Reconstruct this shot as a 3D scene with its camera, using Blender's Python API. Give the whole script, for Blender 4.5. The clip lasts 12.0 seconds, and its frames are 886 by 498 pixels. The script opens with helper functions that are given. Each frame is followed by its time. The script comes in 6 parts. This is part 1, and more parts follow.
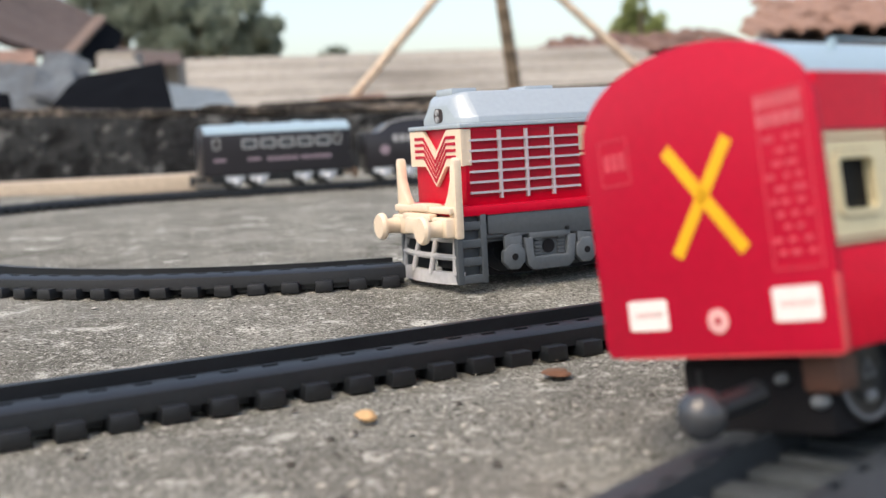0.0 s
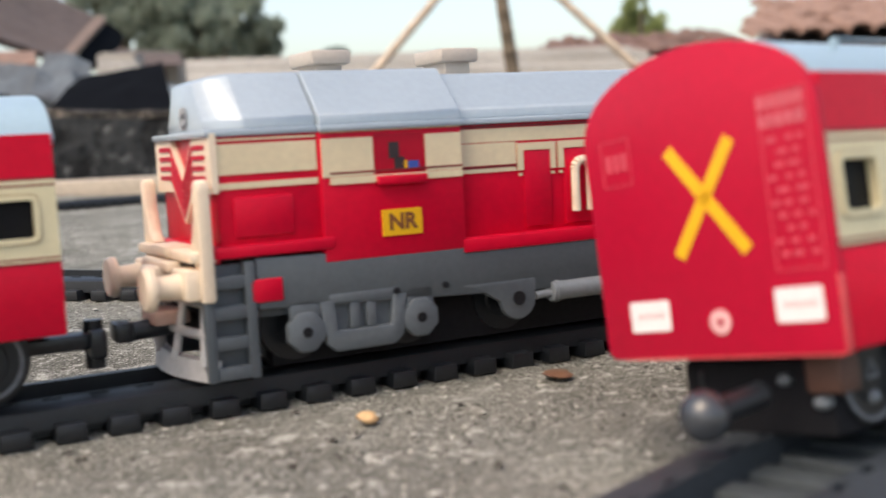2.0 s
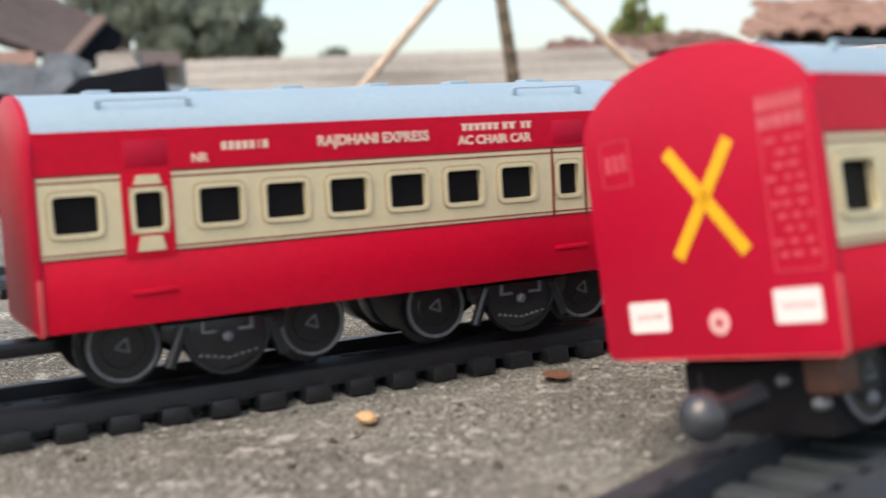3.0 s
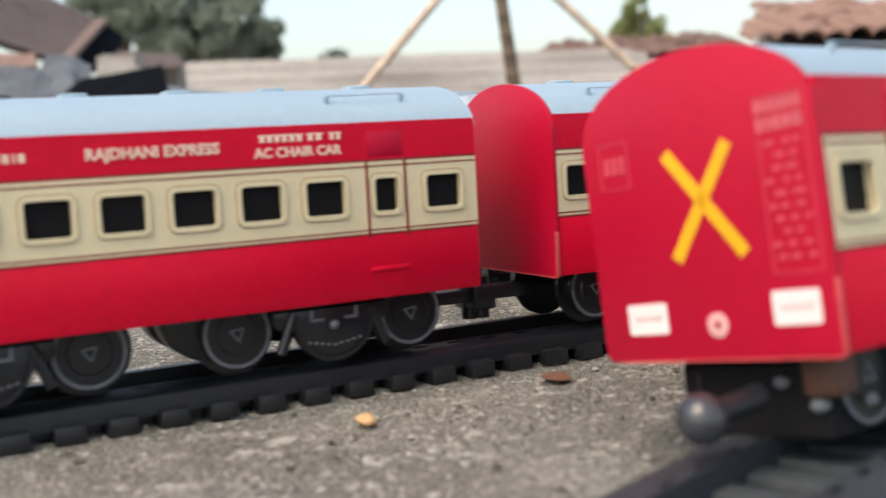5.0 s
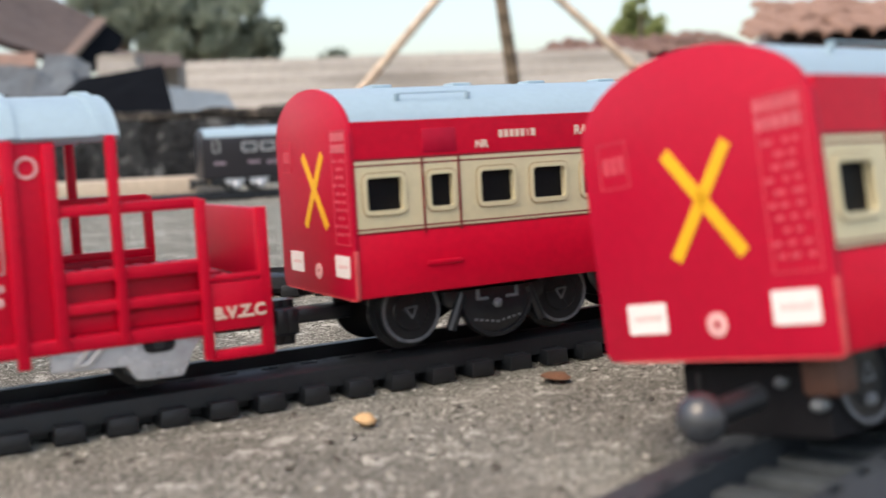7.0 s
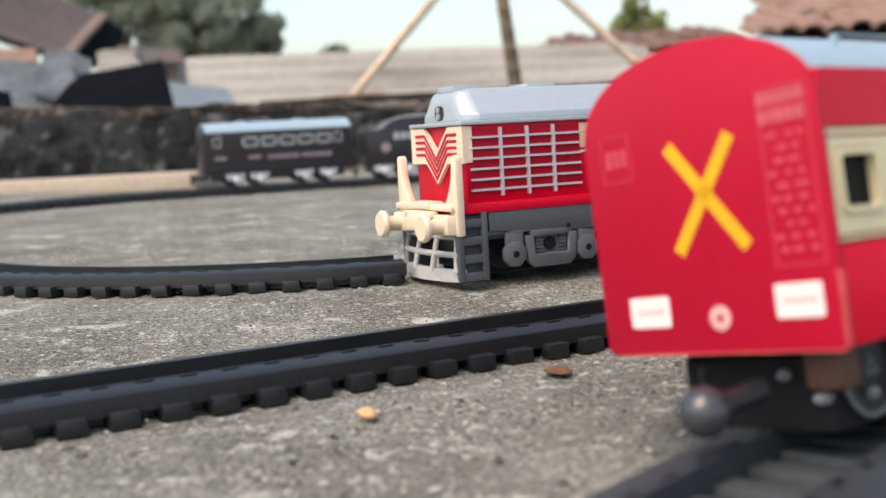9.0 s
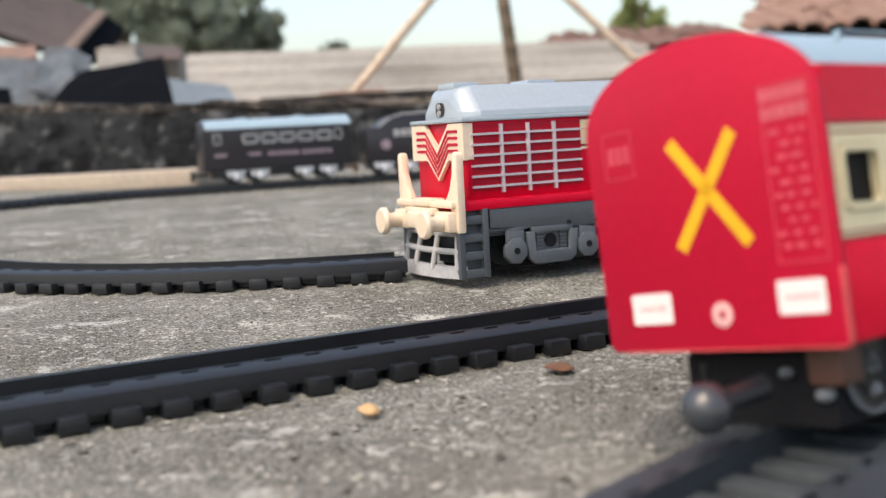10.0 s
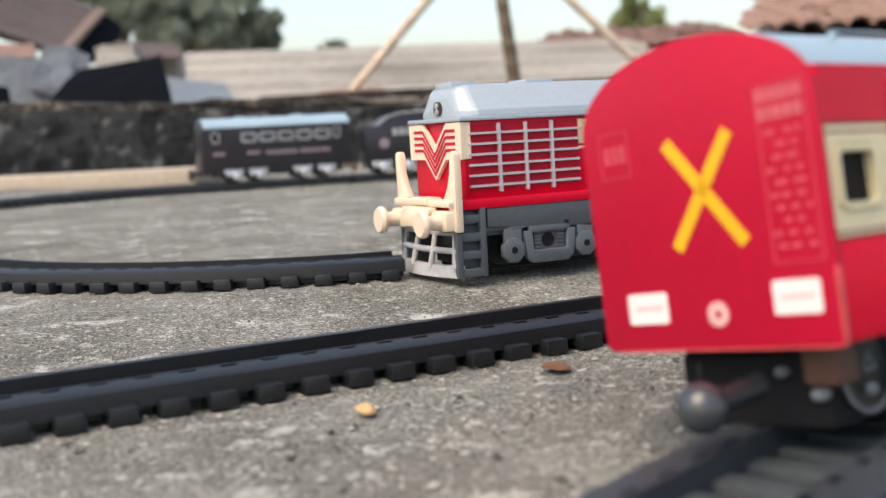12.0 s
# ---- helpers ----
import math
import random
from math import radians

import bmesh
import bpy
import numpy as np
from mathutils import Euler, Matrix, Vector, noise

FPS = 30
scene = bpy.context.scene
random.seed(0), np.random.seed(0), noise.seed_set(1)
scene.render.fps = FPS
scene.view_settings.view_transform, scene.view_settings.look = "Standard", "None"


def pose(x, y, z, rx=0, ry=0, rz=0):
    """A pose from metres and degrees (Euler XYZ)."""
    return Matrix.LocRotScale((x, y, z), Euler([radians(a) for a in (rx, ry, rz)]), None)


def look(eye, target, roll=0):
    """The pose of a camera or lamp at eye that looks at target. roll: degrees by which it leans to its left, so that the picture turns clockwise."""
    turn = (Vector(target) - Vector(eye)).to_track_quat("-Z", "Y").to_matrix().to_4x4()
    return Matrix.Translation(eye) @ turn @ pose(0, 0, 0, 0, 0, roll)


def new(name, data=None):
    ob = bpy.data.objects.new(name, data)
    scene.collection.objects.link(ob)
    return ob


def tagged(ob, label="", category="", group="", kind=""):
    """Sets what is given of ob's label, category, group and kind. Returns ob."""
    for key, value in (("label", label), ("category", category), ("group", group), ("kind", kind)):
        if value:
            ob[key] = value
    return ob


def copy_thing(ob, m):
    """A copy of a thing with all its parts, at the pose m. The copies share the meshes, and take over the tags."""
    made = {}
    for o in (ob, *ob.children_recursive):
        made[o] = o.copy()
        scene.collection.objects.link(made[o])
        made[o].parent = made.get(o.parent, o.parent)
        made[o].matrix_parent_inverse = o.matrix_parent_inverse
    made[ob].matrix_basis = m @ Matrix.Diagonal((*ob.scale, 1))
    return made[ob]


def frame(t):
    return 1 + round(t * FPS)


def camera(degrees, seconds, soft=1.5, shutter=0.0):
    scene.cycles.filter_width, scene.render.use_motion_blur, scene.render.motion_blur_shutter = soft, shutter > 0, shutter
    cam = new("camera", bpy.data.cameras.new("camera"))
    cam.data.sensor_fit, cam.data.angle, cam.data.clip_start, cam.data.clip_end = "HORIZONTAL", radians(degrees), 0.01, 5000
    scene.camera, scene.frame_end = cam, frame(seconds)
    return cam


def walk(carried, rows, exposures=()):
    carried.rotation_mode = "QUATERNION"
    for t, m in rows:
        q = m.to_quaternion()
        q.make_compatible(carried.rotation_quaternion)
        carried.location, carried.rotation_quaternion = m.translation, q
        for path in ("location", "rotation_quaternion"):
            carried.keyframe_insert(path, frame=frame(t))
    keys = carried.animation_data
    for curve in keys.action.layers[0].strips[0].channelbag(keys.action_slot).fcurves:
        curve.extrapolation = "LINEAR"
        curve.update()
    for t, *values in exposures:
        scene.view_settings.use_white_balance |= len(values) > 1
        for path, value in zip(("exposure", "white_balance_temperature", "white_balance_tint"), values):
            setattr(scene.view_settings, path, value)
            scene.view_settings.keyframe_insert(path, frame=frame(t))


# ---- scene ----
LENS = 42.18
cam = camera(LENS, 12.0, soft=1.2, shutter=0.15)
cam.data.dof.use_dof = True
cam.data.dof.focus_distance = 0.405
cam.data.dof.aperture_fstop = 15.0
PATH = [
    (0, pose(0.00000, -0.00006, 0.06619, 84.603, 3.103, -0.294)),
    (0.5, pose(0.00009, 0.00020, 0.06621, 84.605, 3.141, -0.285)),
    (1, pose(-0.00018, -0.00006, 0.06611, 84.649, 3.139, -0.268)),
    (1.5, pose(-0.00019, 0.00002, 0.06610, 84.649, 3.140, -0.267)),
    (2, pose(-0.00024, 0.00039, 0.06627, 84.628, 3.165, -0.282)),
    (2.5, pose(-0.00030, 0.00008, 0.06621, 84.667, 3.106, -0.296)),
    (3, pose(-0.00026, 0.00005, 0.06623, 84.664, 3.063, -0.306)),
    (5, pose(0.00007, 0.00001, 0.06633, 84.751, 3.111, -0.292)),
    (5.5, pose(0.00016, 0.00033, 0.06628, 84.726, 3.096, -0.295)),
    (6, pose(0.00001, -0.00004, 0.06625, 84.749, 3.082, -0.298)),
    (6.5, pose(0.00032, 0.00051, 0.06633, 84.729, 3.143, -0.282)),
    (7, pose(0.00021, 0.00008, 0.06634, 84.726, 3.109, -0.290)),
    (9, pose(-0.00019, 0.00025, 0.06600, 84.503, 3.155, -0.264)),
    (9.5, pose(-0.00039, 0.00040, 0.06588, 84.437, 3.079, -0.284)),
    (10, pose(-0.00061, 0.00036, 0.06589, 84.358, 3.142, -0.272)),
    (10.5, pose(-0.00071, 0.00056, 0.06581, 84.251, 3.114, -0.279)),
    (11, pose(-0.00053, 0.00035, 0.06586, 84.271, 3.119, -0.296)),
    (11.5, pose(-0.00022, 0.00035, 0.06600, 84.315, 3.150, -0.267)),
    (12, pose(-0.00011, 0.00022, 0.06609, 84.286, 3.123, -0.332)),
]
walk(cam, PATH, exposures=((0.0, 1.03, 7500, 11.5), (12.0, 1.03, 7500, 11.5)))

# ---- daylight: hazy sun from behind on the left, pale sky ----
SUN_EL, SUN_AZ = radians(56), radians(-138)      # azimuth from +y towards +x
world = bpy.data.worlds.new("hazy_sky")
scene.world = world
world.use_nodes = True
nt = world.node_tree
bg = nt.nodes["Background"]
sky = nt.nodes.new("ShaderNodeTexSky")
sky.sky_type = 'NISHITA'
sky.sun_disc = False
sky.sun_elevation, sky.sun_rotation = SUN_EL, SUN_AZ
sky.air_density, sky.dust_density, sky.ozone_density = 1.0, 3.0, 1.0
nt.links.new(sky.outputs["Color"], bg.inputs["Color"])
bg.inputs["Strength"].default_value = 0.15
sun = new("sun", bpy.data.lights.new("sun", "SUN"))
sun.data.energy, sun.data.angle, sun.data.color = 0.6, radians(35), (1.0, 0.94, 0.86)
sun_from = Vector((math.sin(SUN_AZ) * math.cos(SUN_EL), math.cos(SUN_AZ) * math.cos(SUN_EL), math.sin(SUN_EL)))
sun.matrix_basis = look(sun_from * 20, (0, 0, 0))


# ---- materials ----
def mat(name, col, rough=0.5, var=0.12, big=40, fine=700, bump=0.15, depth=0.0004, metal=0.0, dark=None, dirt=0.0, coat=0.0, spec=0.5):
    """Base colour varied at two scales, a fine relief, and optional dirt blotches."""
    m = bpy.data.materials.new(name)
    m.use_nodes = True
    n, l = m.node_tree.nodes, m.node_tree.links
    p = n["Principled BSDF"]
    tc = n.new("ShaderNodeTexCoord")
    a, b = n.new("ShaderNodeTexNoise"), n.new("ShaderNodeTexNoise")
    a.inputs["Scale"].default_value, a.inputs["Detail"].default_value = big, 5
    b.inputs["Scale"].default_value, b.inputs["Detail"].default_value = fine, 3
    l.new(tc.outputs["Object"], a.inputs["Vector"])
    l.new(tc.outputs["Object"], b.inputs["Vector"])
    add = n.new("ShaderNodeMath")
    add.operation = 'ADD'
    l.new(a.outputs["Fac"], add.inputs[0])
    l.new(b.outputs["Fac"], add.inputs[1])
    ramp = n.new("ShaderNodeMapRange")
    ramp.inputs["From Min"].default_value, ramp.inputs["From Max"].default_value = 0.65, 1.35
    l.new(add.outputs[0], ramp.inputs["Value"])
    mix = n.new("ShaderNodeMix")
    mix.data_type = 'RGBA'
    lo = dark or tuple(c * (1 - var) for c in col)
    hi = tuple(min(1, c * (1 + var)) for c in col)
    mix.inputs["A"].default_value, mix.inputs["B"].default_value = (*lo, 1), (*hi, 1)
    l.new(ramp.outputs[0], mix.inputs["Factor"])
    out = mix.outputs["Result"]
    if dirt:
        d = n.new("ShaderNodeTexNoise")
        d.inputs["Scale"].default_value, d.inputs["Detail"].default_value = big * 0.6, 8
        l.new(tc.outputs["Object"], d.inputs["Vector"])
        r = n.new("ShaderNodeMapRange")
        r.inputs["From Min"].default_value, r.inputs["From Max"].default_value = 0.5, 0.72
        r.inputs["To Max"].default_value = dirt
        l.new(d.outputs["Fac"], r.inputs["Value"])
        mx = n.new("ShaderNodeMix")
        mx.data_type = 'RGBA'
        mx.inputs["B"].default_value = (0.10, 0.085, 0.07, 1)
        l.new(out, mx.inputs["A"])
        l.new(r.outputs[0], mx.inputs["Factor"])
        out = mx.outputs["Result"]
    l.new(out, p.inputs["Base Color"])
    rr = n.new("ShaderNodeMapRange")
    rr.inputs["To Min"].default_value, rr.inputs["To Max"].default_value = max(0.05, rough - 0.08), min(1, rough + 0.1)
    l.new(a.outputs["Fac"], rr.inputs["Value"])
    l.new(rr.outputs[0], p.inputs["Roughness"])
    p.inputs["Specular IOR Level"].default_value = spec
    p.inputs["Metallic"].default_value = metal
    p.inputs["Coat Weight"].default_value = coat
    p.inputs["Coat Roughness"].default_value = 0.25
    bp = n.new("ShaderNodeBump")
    bp.inputs["Strength"].default_value, bp.inputs["Distance"].default_value = bump, depth
    l.new(add.outputs[0], bp.inputs["Height"])
    l.new(bp.outputs[0], p.inputs["Normal"])
    return m


def concrete(name, base, light, dark, fine, big):
    """Weathered concrete: grey paste, pale aggregate specks, dark pits and broad stains."""
    m = bpy.data.materials.new(name)
    m.use_nodes = True
    n, l = m.node_tree.nodes, m.node_tree.links
    p = n["Principled BSDF"]
    tc = n.new("ShaderNodeTexCoord")

    def noise_at(scale, detail=6, rough=0.6):
        t = n.new("ShaderNodeTexNoise")
        t.inputs["Scale"].default_value, t.inputs["Detail"].default_value, t.inputs["Roughness"].default_value = scale, detail, rough
        l.new(tc.outputs["Object"], t.inputs["Vector"])
        return t.outputs["Fac"]

    def step(src, a, b, lo=0.0, hi=1.0):
        r = n.new("ShaderNodeMapRange")
        for k, v in (("From Min", a), ("From Max", b), ("To Min", lo), ("To Max", hi)):
            r.inputs[k].default_value = v
        l.new(src, r.inputs["Value"])
        return r.outputs[0]

    def blend(a, b, f):
        x = n.new("ShaderNodeMix")
        x.data_type = 'RGBA'
        for sock, v in (("A", a), ("B", b)):
            if isinstance(v, tuple):
                x.inputs[sock].default_value = (*v, 1)
            else:
                l.new(v, x.inputs[sock])
        l.new(f, x.inputs["Factor"])
        return x.outputs["Result"]

    stain, grain, speck, patch = noise_at(big), noise_at(fine), noise_at(fine * 0.5, 6, 0.7), noise_at(fine * 0.12, 10, 0.75)
    c = blend(dark, base, step(stain, 0.3, 0.62))
    c = blend(c, light, step(patch, 0.55, 0.66, 0, 0.75))
    c = blend(c, light, step(noise_at(fine * 0.055, 4, 0.6), 0.60, 0.66, 0, 0.7))
    c = blend(c, light, step(speck, 0.57, 0.66, 0, 0.75))
    salt = noise_at(fine * 2.1, 2, 0.5)
    c = blend(c, light, step(salt, 0.58, 0.68, 0, 0.7))
    c = blend(c, tuple(v * 0.3 for v in dark), step(salt, 0.42, 0.33, 0, 0.7))
    c = blend(c, tuple(v * 0.35 for v in dark), step(grain, 0.475, 0.35, 0, 0.95))
    l.new(c, p.inputs["Base Color"])
    p.inputs["Roughness"].default_value = 0.93
    p.inputs["Specular IOR Level"].default_value = 0.25
    h = n.new("ShaderNodeMath")
    h.operation = 'ADD'
    l.new(grain, h.inputs[0])
    l.new(speck, h.inputs[1])
    bp = n.new("ShaderNodeBump")
    bp.inputs["Strength"].default_value, bp.inputs["Distance"].default_value = 0.9, 0.35 / fine
    l.new(h.outputs[0], bp.inputs["Height"])
    l.new(bp.outputs[0], p.inputs["Normal"])
    return m


RED = mat("red_plastic", (0.59, 0.005, 0.029), 0.33, 0.10, 30, 500, 0.05, spec=0.17)
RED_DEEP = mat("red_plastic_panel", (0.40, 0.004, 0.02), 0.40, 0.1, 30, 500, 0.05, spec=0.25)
RED_END = mat("red_end_wall_plastic", (0.48, 0.004, 0.031), 0.42, 0.08, 25, 400, 0.06, spec=0.25)
CREAM = mat("cream_plastic", (0.70, 0.58, 0.38), 0.42, 0.07, 30, 500, 0.06)
BAND = mat("cream_yellow_band", (0.66, 0.59, 0.38), 0.4, 0.06, 30, 500, 0.05)
IVORY = mat("ivory_trim_plastic", (0.80, 0.66, 0.50), 0.42, 0.06, 40, 600, 0.08)
SILVER = mat("silver_roof_paint", (0.37, 0.435, 0.485), 0.16, 0.05, 25, 500, 0.02, metal=0.12)
ROOF = mat("pale_blue_grey_roof_plastic", (0.315, 0.44, 0.515), 0.34, 0.06, 25, 500, 0.05)
BOGIE_GREY = mat("mid_grey_moulded_plastic", (0.100, 0.117, 0.130), 0.42, 0.14, 40, 600, 0.1)
GREY = mat("grey_frame_plastic", (0.073, 0.087, 0.098), 0.45, 0.12, 40, 600, 0.1)
CHROME = mat("bright_silver_plastic", (0.55, 0.58, 0.62), 0.25, 0.15, 90, 500, 0.15, metal=0.35)
BOGIE = mat("light_grey_bogie_plastic", (0.42, 0.42, 0.42), 0.5, 0.15, 40, 500, 0.1, dirt=0.3)
BLACK = mat("black_track_plastic", (0.0080, 0.0102, 0.0130), 0.44, 0.3, 60, 700, 0.25, dirt=0.035, spec=0.52)
# Paler copies of the track black, the sky's reflection put into their colour.
SHEEN_BLACK = mat("sky_sheen_black_track_plastic", (0.034, 0.041, 0.048), 0.55, 0.3, 60, 700, 0.2, spec=0.35)
SHEEN_TIE = mat("sky_sheen_grey_sleeper_plastic", (0.060, 0.072, 0.078), 0.6, 0.3, 60, 700, 0.2, spec=0.35)
WHEEL = mat("black_wheel_plastic", (0.012, 0.0145, 0.018), 0.30, 0.3, 60, 700, 0.1, spec=0.5)
DULL_BLACK = mat("dull_black_plastic", (0.010, 0.010, 0.012), 0.8, 0.3, 60, 700, 0.1, spec=0.25)
BALL = mat("scuffed_grey_black_plastic", (0.036, 0.042, 0.05), 0.2, 0.4, 90, 700, 0.2, dirt=0.2, spec=0.7)
TREAD = mat("grey_trim_and_rim_glint", (0.15, 0.165, 0.185), 0.3, 0.3, 60, 700, 0.1)
WINDOW_DARK = mat("dark_window_void", (0.003, 0.003, 0.004), 0.6, 0.3, spec=0.2)
MAROON = mat("maroon_pinstripe", (0.20, 0.012, 0.015), 0.5, 0.2)
YELLOW = mat("yellow_print", (0.80, 0.43, 0.01), 0.5, 0.08)
WHITE = mat("white_sticker", (0.80, 0.76, 0.74), 0.5, 0.06)
PINK = mat("faded_white_print", (0.72, 0.40, 0.39), 0.55, 0.25)
LETTER = mat("cream_lettering", (0.78, 0.62, 0.5), 0.5, 0.06)
BROWN_INK = mat("brown_lettering", (0.20, 0.07, 0.02), 0.5, 0.1)
BLUE = mat("blue_print", (0.03, 0.08, 0.35), 0.5, 0.1)
DARK_PRINT = mat("dark_print", (0.03, 0.02, 0.02), 0.5, 0.1)
COACH_BLACK = mat("black_coach_plastic", (0.014, 0.013, 0.018), 0.35, 0.2, 30, 400, 0.05)
GREY_PRINT = mat("grey_silver_print", (0.36, 0.37, 0.38), 0.5, 0.1)
STEEL = mat("mid_grey_plastic", (0.19, 0.21, 0.225), 0.4, 0.12)
LILAC = mat("pale_lilac_grille_paint", (0.52, 0.48, 0.52), 0.45, 0.08)
MAUVE = mat("mauve_print", (0.26, 0.20, 0.24), 0.5, 0.1)
GROOVE = mat("dull_brown_groove", (0.36, 0.26, 0.15), 0.6, 0.2)
TAN = mat("tan_coupling_plastic", (0.36, 0.23, 0.15), 0.6, 0.15)
PALE_EDGE = mat("pinkish_edge_strip", (0.58, 0.07, 0.075), 0.6, 0.3)
TAN_PALE = mat("dull_pinkish_plastic", (0.42, 0.27, 0.22), 0.6, 0.15)
BEIGE = mat("greyish_beige_plastic", (0.48, 0.42, 0.36), 0.5, 0.1)
BROWN = mat("brown_plastic", (0.10, 0.045, 0.03), 0.6, 0.2)
GRIT = mat("pale_grit", (0.40, 0.39, 0.345), 0.9, 0.3, 300, 2000, 0.3)
CRUMB = mat("dark_crumbs", (0.06, 0.052, 0.043), 0.95, 0.4, 300, 2000, 0.3)
PEBBLE = mat("tan_pebble", (0.62, 0.40, 0.20), 0.7, 0.2, 300, 2000, 0.4)
CHIP = mat("brown_leaf_chip", (0.16, 0.075, 0.04), 0.8, 0.3, 300, 2000, 0.4)
FLOOR = concrete("weathered_terrace_concrete", (0.235, 0.235, 0.205), (0.62, 0.62, 0.56), (0.098, 0.096, 0.078), 700, 13)
PARAPET = concrete("black_weathered_plaster", (0.032, 0.035, 0.037), (0.16, 0.165, 0.165), (0.014, 0.015, 0.017), 19, 9)
COPING = concrete("brown_mortar_rubble", (0.052, 0.048, 0.043), (0.24, 0.20, 0.165), (0.018, 0.017, 0.016), 50, 9)
PLANK = mat("pale_sandy_board", (0.46, 0.39, 0.31), 0.85, 0.15, 8, 120, 0.4, 0.002, dirt=0.4)
SHEET = mat("weathered_cement_sheet", (0.335, 0.318, 0.285), 0.9, 0.25, 1.6, 30, 0.5, 0.01, dirt=0.55)
SHEET_BLUE = mat("bluish_metal_sheet", (0.15, 0.19, 0.22), 0.8, 0.2, 2, 30, 0.3, 0.01, dirt=0.5)
TARP_AND_SHADE = mat("black_tarpaulin_and_gable_shade", (0.005, 0.006, 0.008), 0.9, 0.3, 5, 60, 0.15, 0.003, spec=0.03)
RUST = mat("rusty_brown_sheet", (0.108, 0.081, 0.073), 0.9, 0.3, 2, 25, 0.5, 0.02, dirt=0.6)
TILE = mat("terracotta_tile", (0.29, 0.175, 0.13), 0.85, 0.3, 3, 40, 0.5, 0.01, dirt=0.6)
TILE_DARK = mat("sooty_terracotta_tile", (0.18, 0.105, 0.08), 0.85, 0.3, 3, 40, 0.5, 0.01, dirt=0.6)
WALLM = mat("grey_plaster", (0.30, 0.28, 0.25), 0.9, 0.2, 1, 20, 0.5, 0.01, dirt=0.6)
BAMBOO = mat("dry_bamboo", (0.56, 0.45, 0.34), 0.6, 0.2, 6, 60, 0.3, 0.003)
POST = mat("dark_wood_post", (0.14, 0.105, 0.07), 0.8, 0.3, 8, 60, 0.5, 0.004)


def leaf_mat(name, col):
    """Thin leaves: light comes through them as well as off them."""
    m = mat(name, col, 0.7, 0.35, 0.5, 5, 0.1)
    n, l = m.node_tree.nodes, m.node_tree.links
    p, out = n["Principled BSDF"], n["Material Output"]
    tr, mx = n.new("ShaderNodeBsdfTranslucent"), n.new("ShaderNodeMixShader")
    l.new(p.inputs["Base Color"].links[0].from_socket, tr.inputs["Color"])
    mx.inputs[0].default_value = 0.5
    l.new(p.outputs[0], mx.inputs[1])
    l.new(tr.outputs[0], mx.inputs[2])
    l.new(mx.outputs[0], out.inputs["Surface"])
    return m


# Far leaves are paled and greyed: distance haze put into the colour.
LEAF = leaf_mat("haze_paled_green_leaf", (0.28, 0.335, 0.27))
LEAF_B = leaf_mat("yellowish_green_leaf", (0.29, 0.34, 0.14))
BARK = mat("grey_bark", (0.12, 0.09, 0.065), 0.9, 0.3, 3, 30, 0.5, 0.02)
TARP_GREY = mat("grey_plastic_sheet", (0.102, 0.124, 0.142), 0.8, 0.35, 4, 40, 0.2, 0.004, dirt=0.7)
VERGE = mat("pale_brown_verge_board", (0.21, 0.15, 0.12), 0.85, 0.2, 3, 30, 0.4, 0.01)
PRINT = mat("faint_pink_print", (0.58, 0.060, 0.090), 0.5, 0.2)
PRINT_BOLD = mat("pale_pink_print", (0.60, 0.11, 0.14), 0.5, 0.2)
EARTH = mat("dusty_earth", (0.20, 0.16, 0.11), 0.95, 0.3, 0.05, 1.0, 0.4, 0.05)


# ---- mesh tools ----
def mesh_of(bm, name, material, smooth=True):
    me = bpy.data.meshes.new(name)
    bmesh.ops.recalc_face_normals(bm, faces=bm.faces[:])
    bm.to_mesh(me)
    bm.free()
    me.materials.append(material)
    if smooth:
        for p in me.polygons:
            p.use_smooth = True
        me.set_sharp_from_angle(angle=radians(35))
    return me


def part(name, bm, material, parent, label=""):
    ob = new(name, mesh_of(bm, name, material))
    ob.parent = parent
    return tagged(ob, label)


def thing(name, label, category, group="", kind=""):
    return tagged(new(name), label, category, group, kind)


def box(bm, x0, x1, y0, y1, z0, z1, bevel=0.0):
    """A block between these limits, with its edges rounded by bevel."""
    b = bmesh.new()
    bmesh.ops.create_cube(b, size=1.0)
    for v in b.verts:
        v.co = Vector((x0 + (v.co.x + 0.5) * (x1 - x0), y0 + (v.co.y + 0.5) * (y1 - y0), z0 + (v.co.z + 0.5) * (z1 - z0)))
    if bevel:
        bmesh.ops.bevel(b, geom=b.edges[:], offset=bevel, segments=2, profile=0.5, affect='EDGES')
    return join(bm, b)


def join(bm, b, m=None):
    if m is not None:
        b.transform(m)
    tmp = bpy.data.meshes.new("tmp")
    b.to_mesh(tmp)
    b.free()
    bm.from_mesh(tmp)
    bpy.data.meshes.remove(tmp)
    return bm


def rod(bm, a, b, r, r2=None, seg=12):
    """A round bar from a to b."""
    a, b = Vector(a), Vector(b)
    c = bmesh.new()
    bmesh.ops.create_cone(c, cap_ends=True, segments=seg, radius1=r, radius2=r if r2 is None else r2, depth=(b - a).length)
    turn = (b - a).to_track_quat("Z", "Y").to_matrix().to_4x4()
    return join(bm, c, Matrix.Translation((a + b) / 2) @ turn)


def ball(bm, c, r, squash=(1, 1, 1)):
    b = bmesh.new()
    bmesh.ops.create_uvsphere(b, u_segments=14, v_segments=9, radius=r)
    return join(bm, b, Matrix.Translation(c) @ Matrix.Diagonal((*squash, 1)))


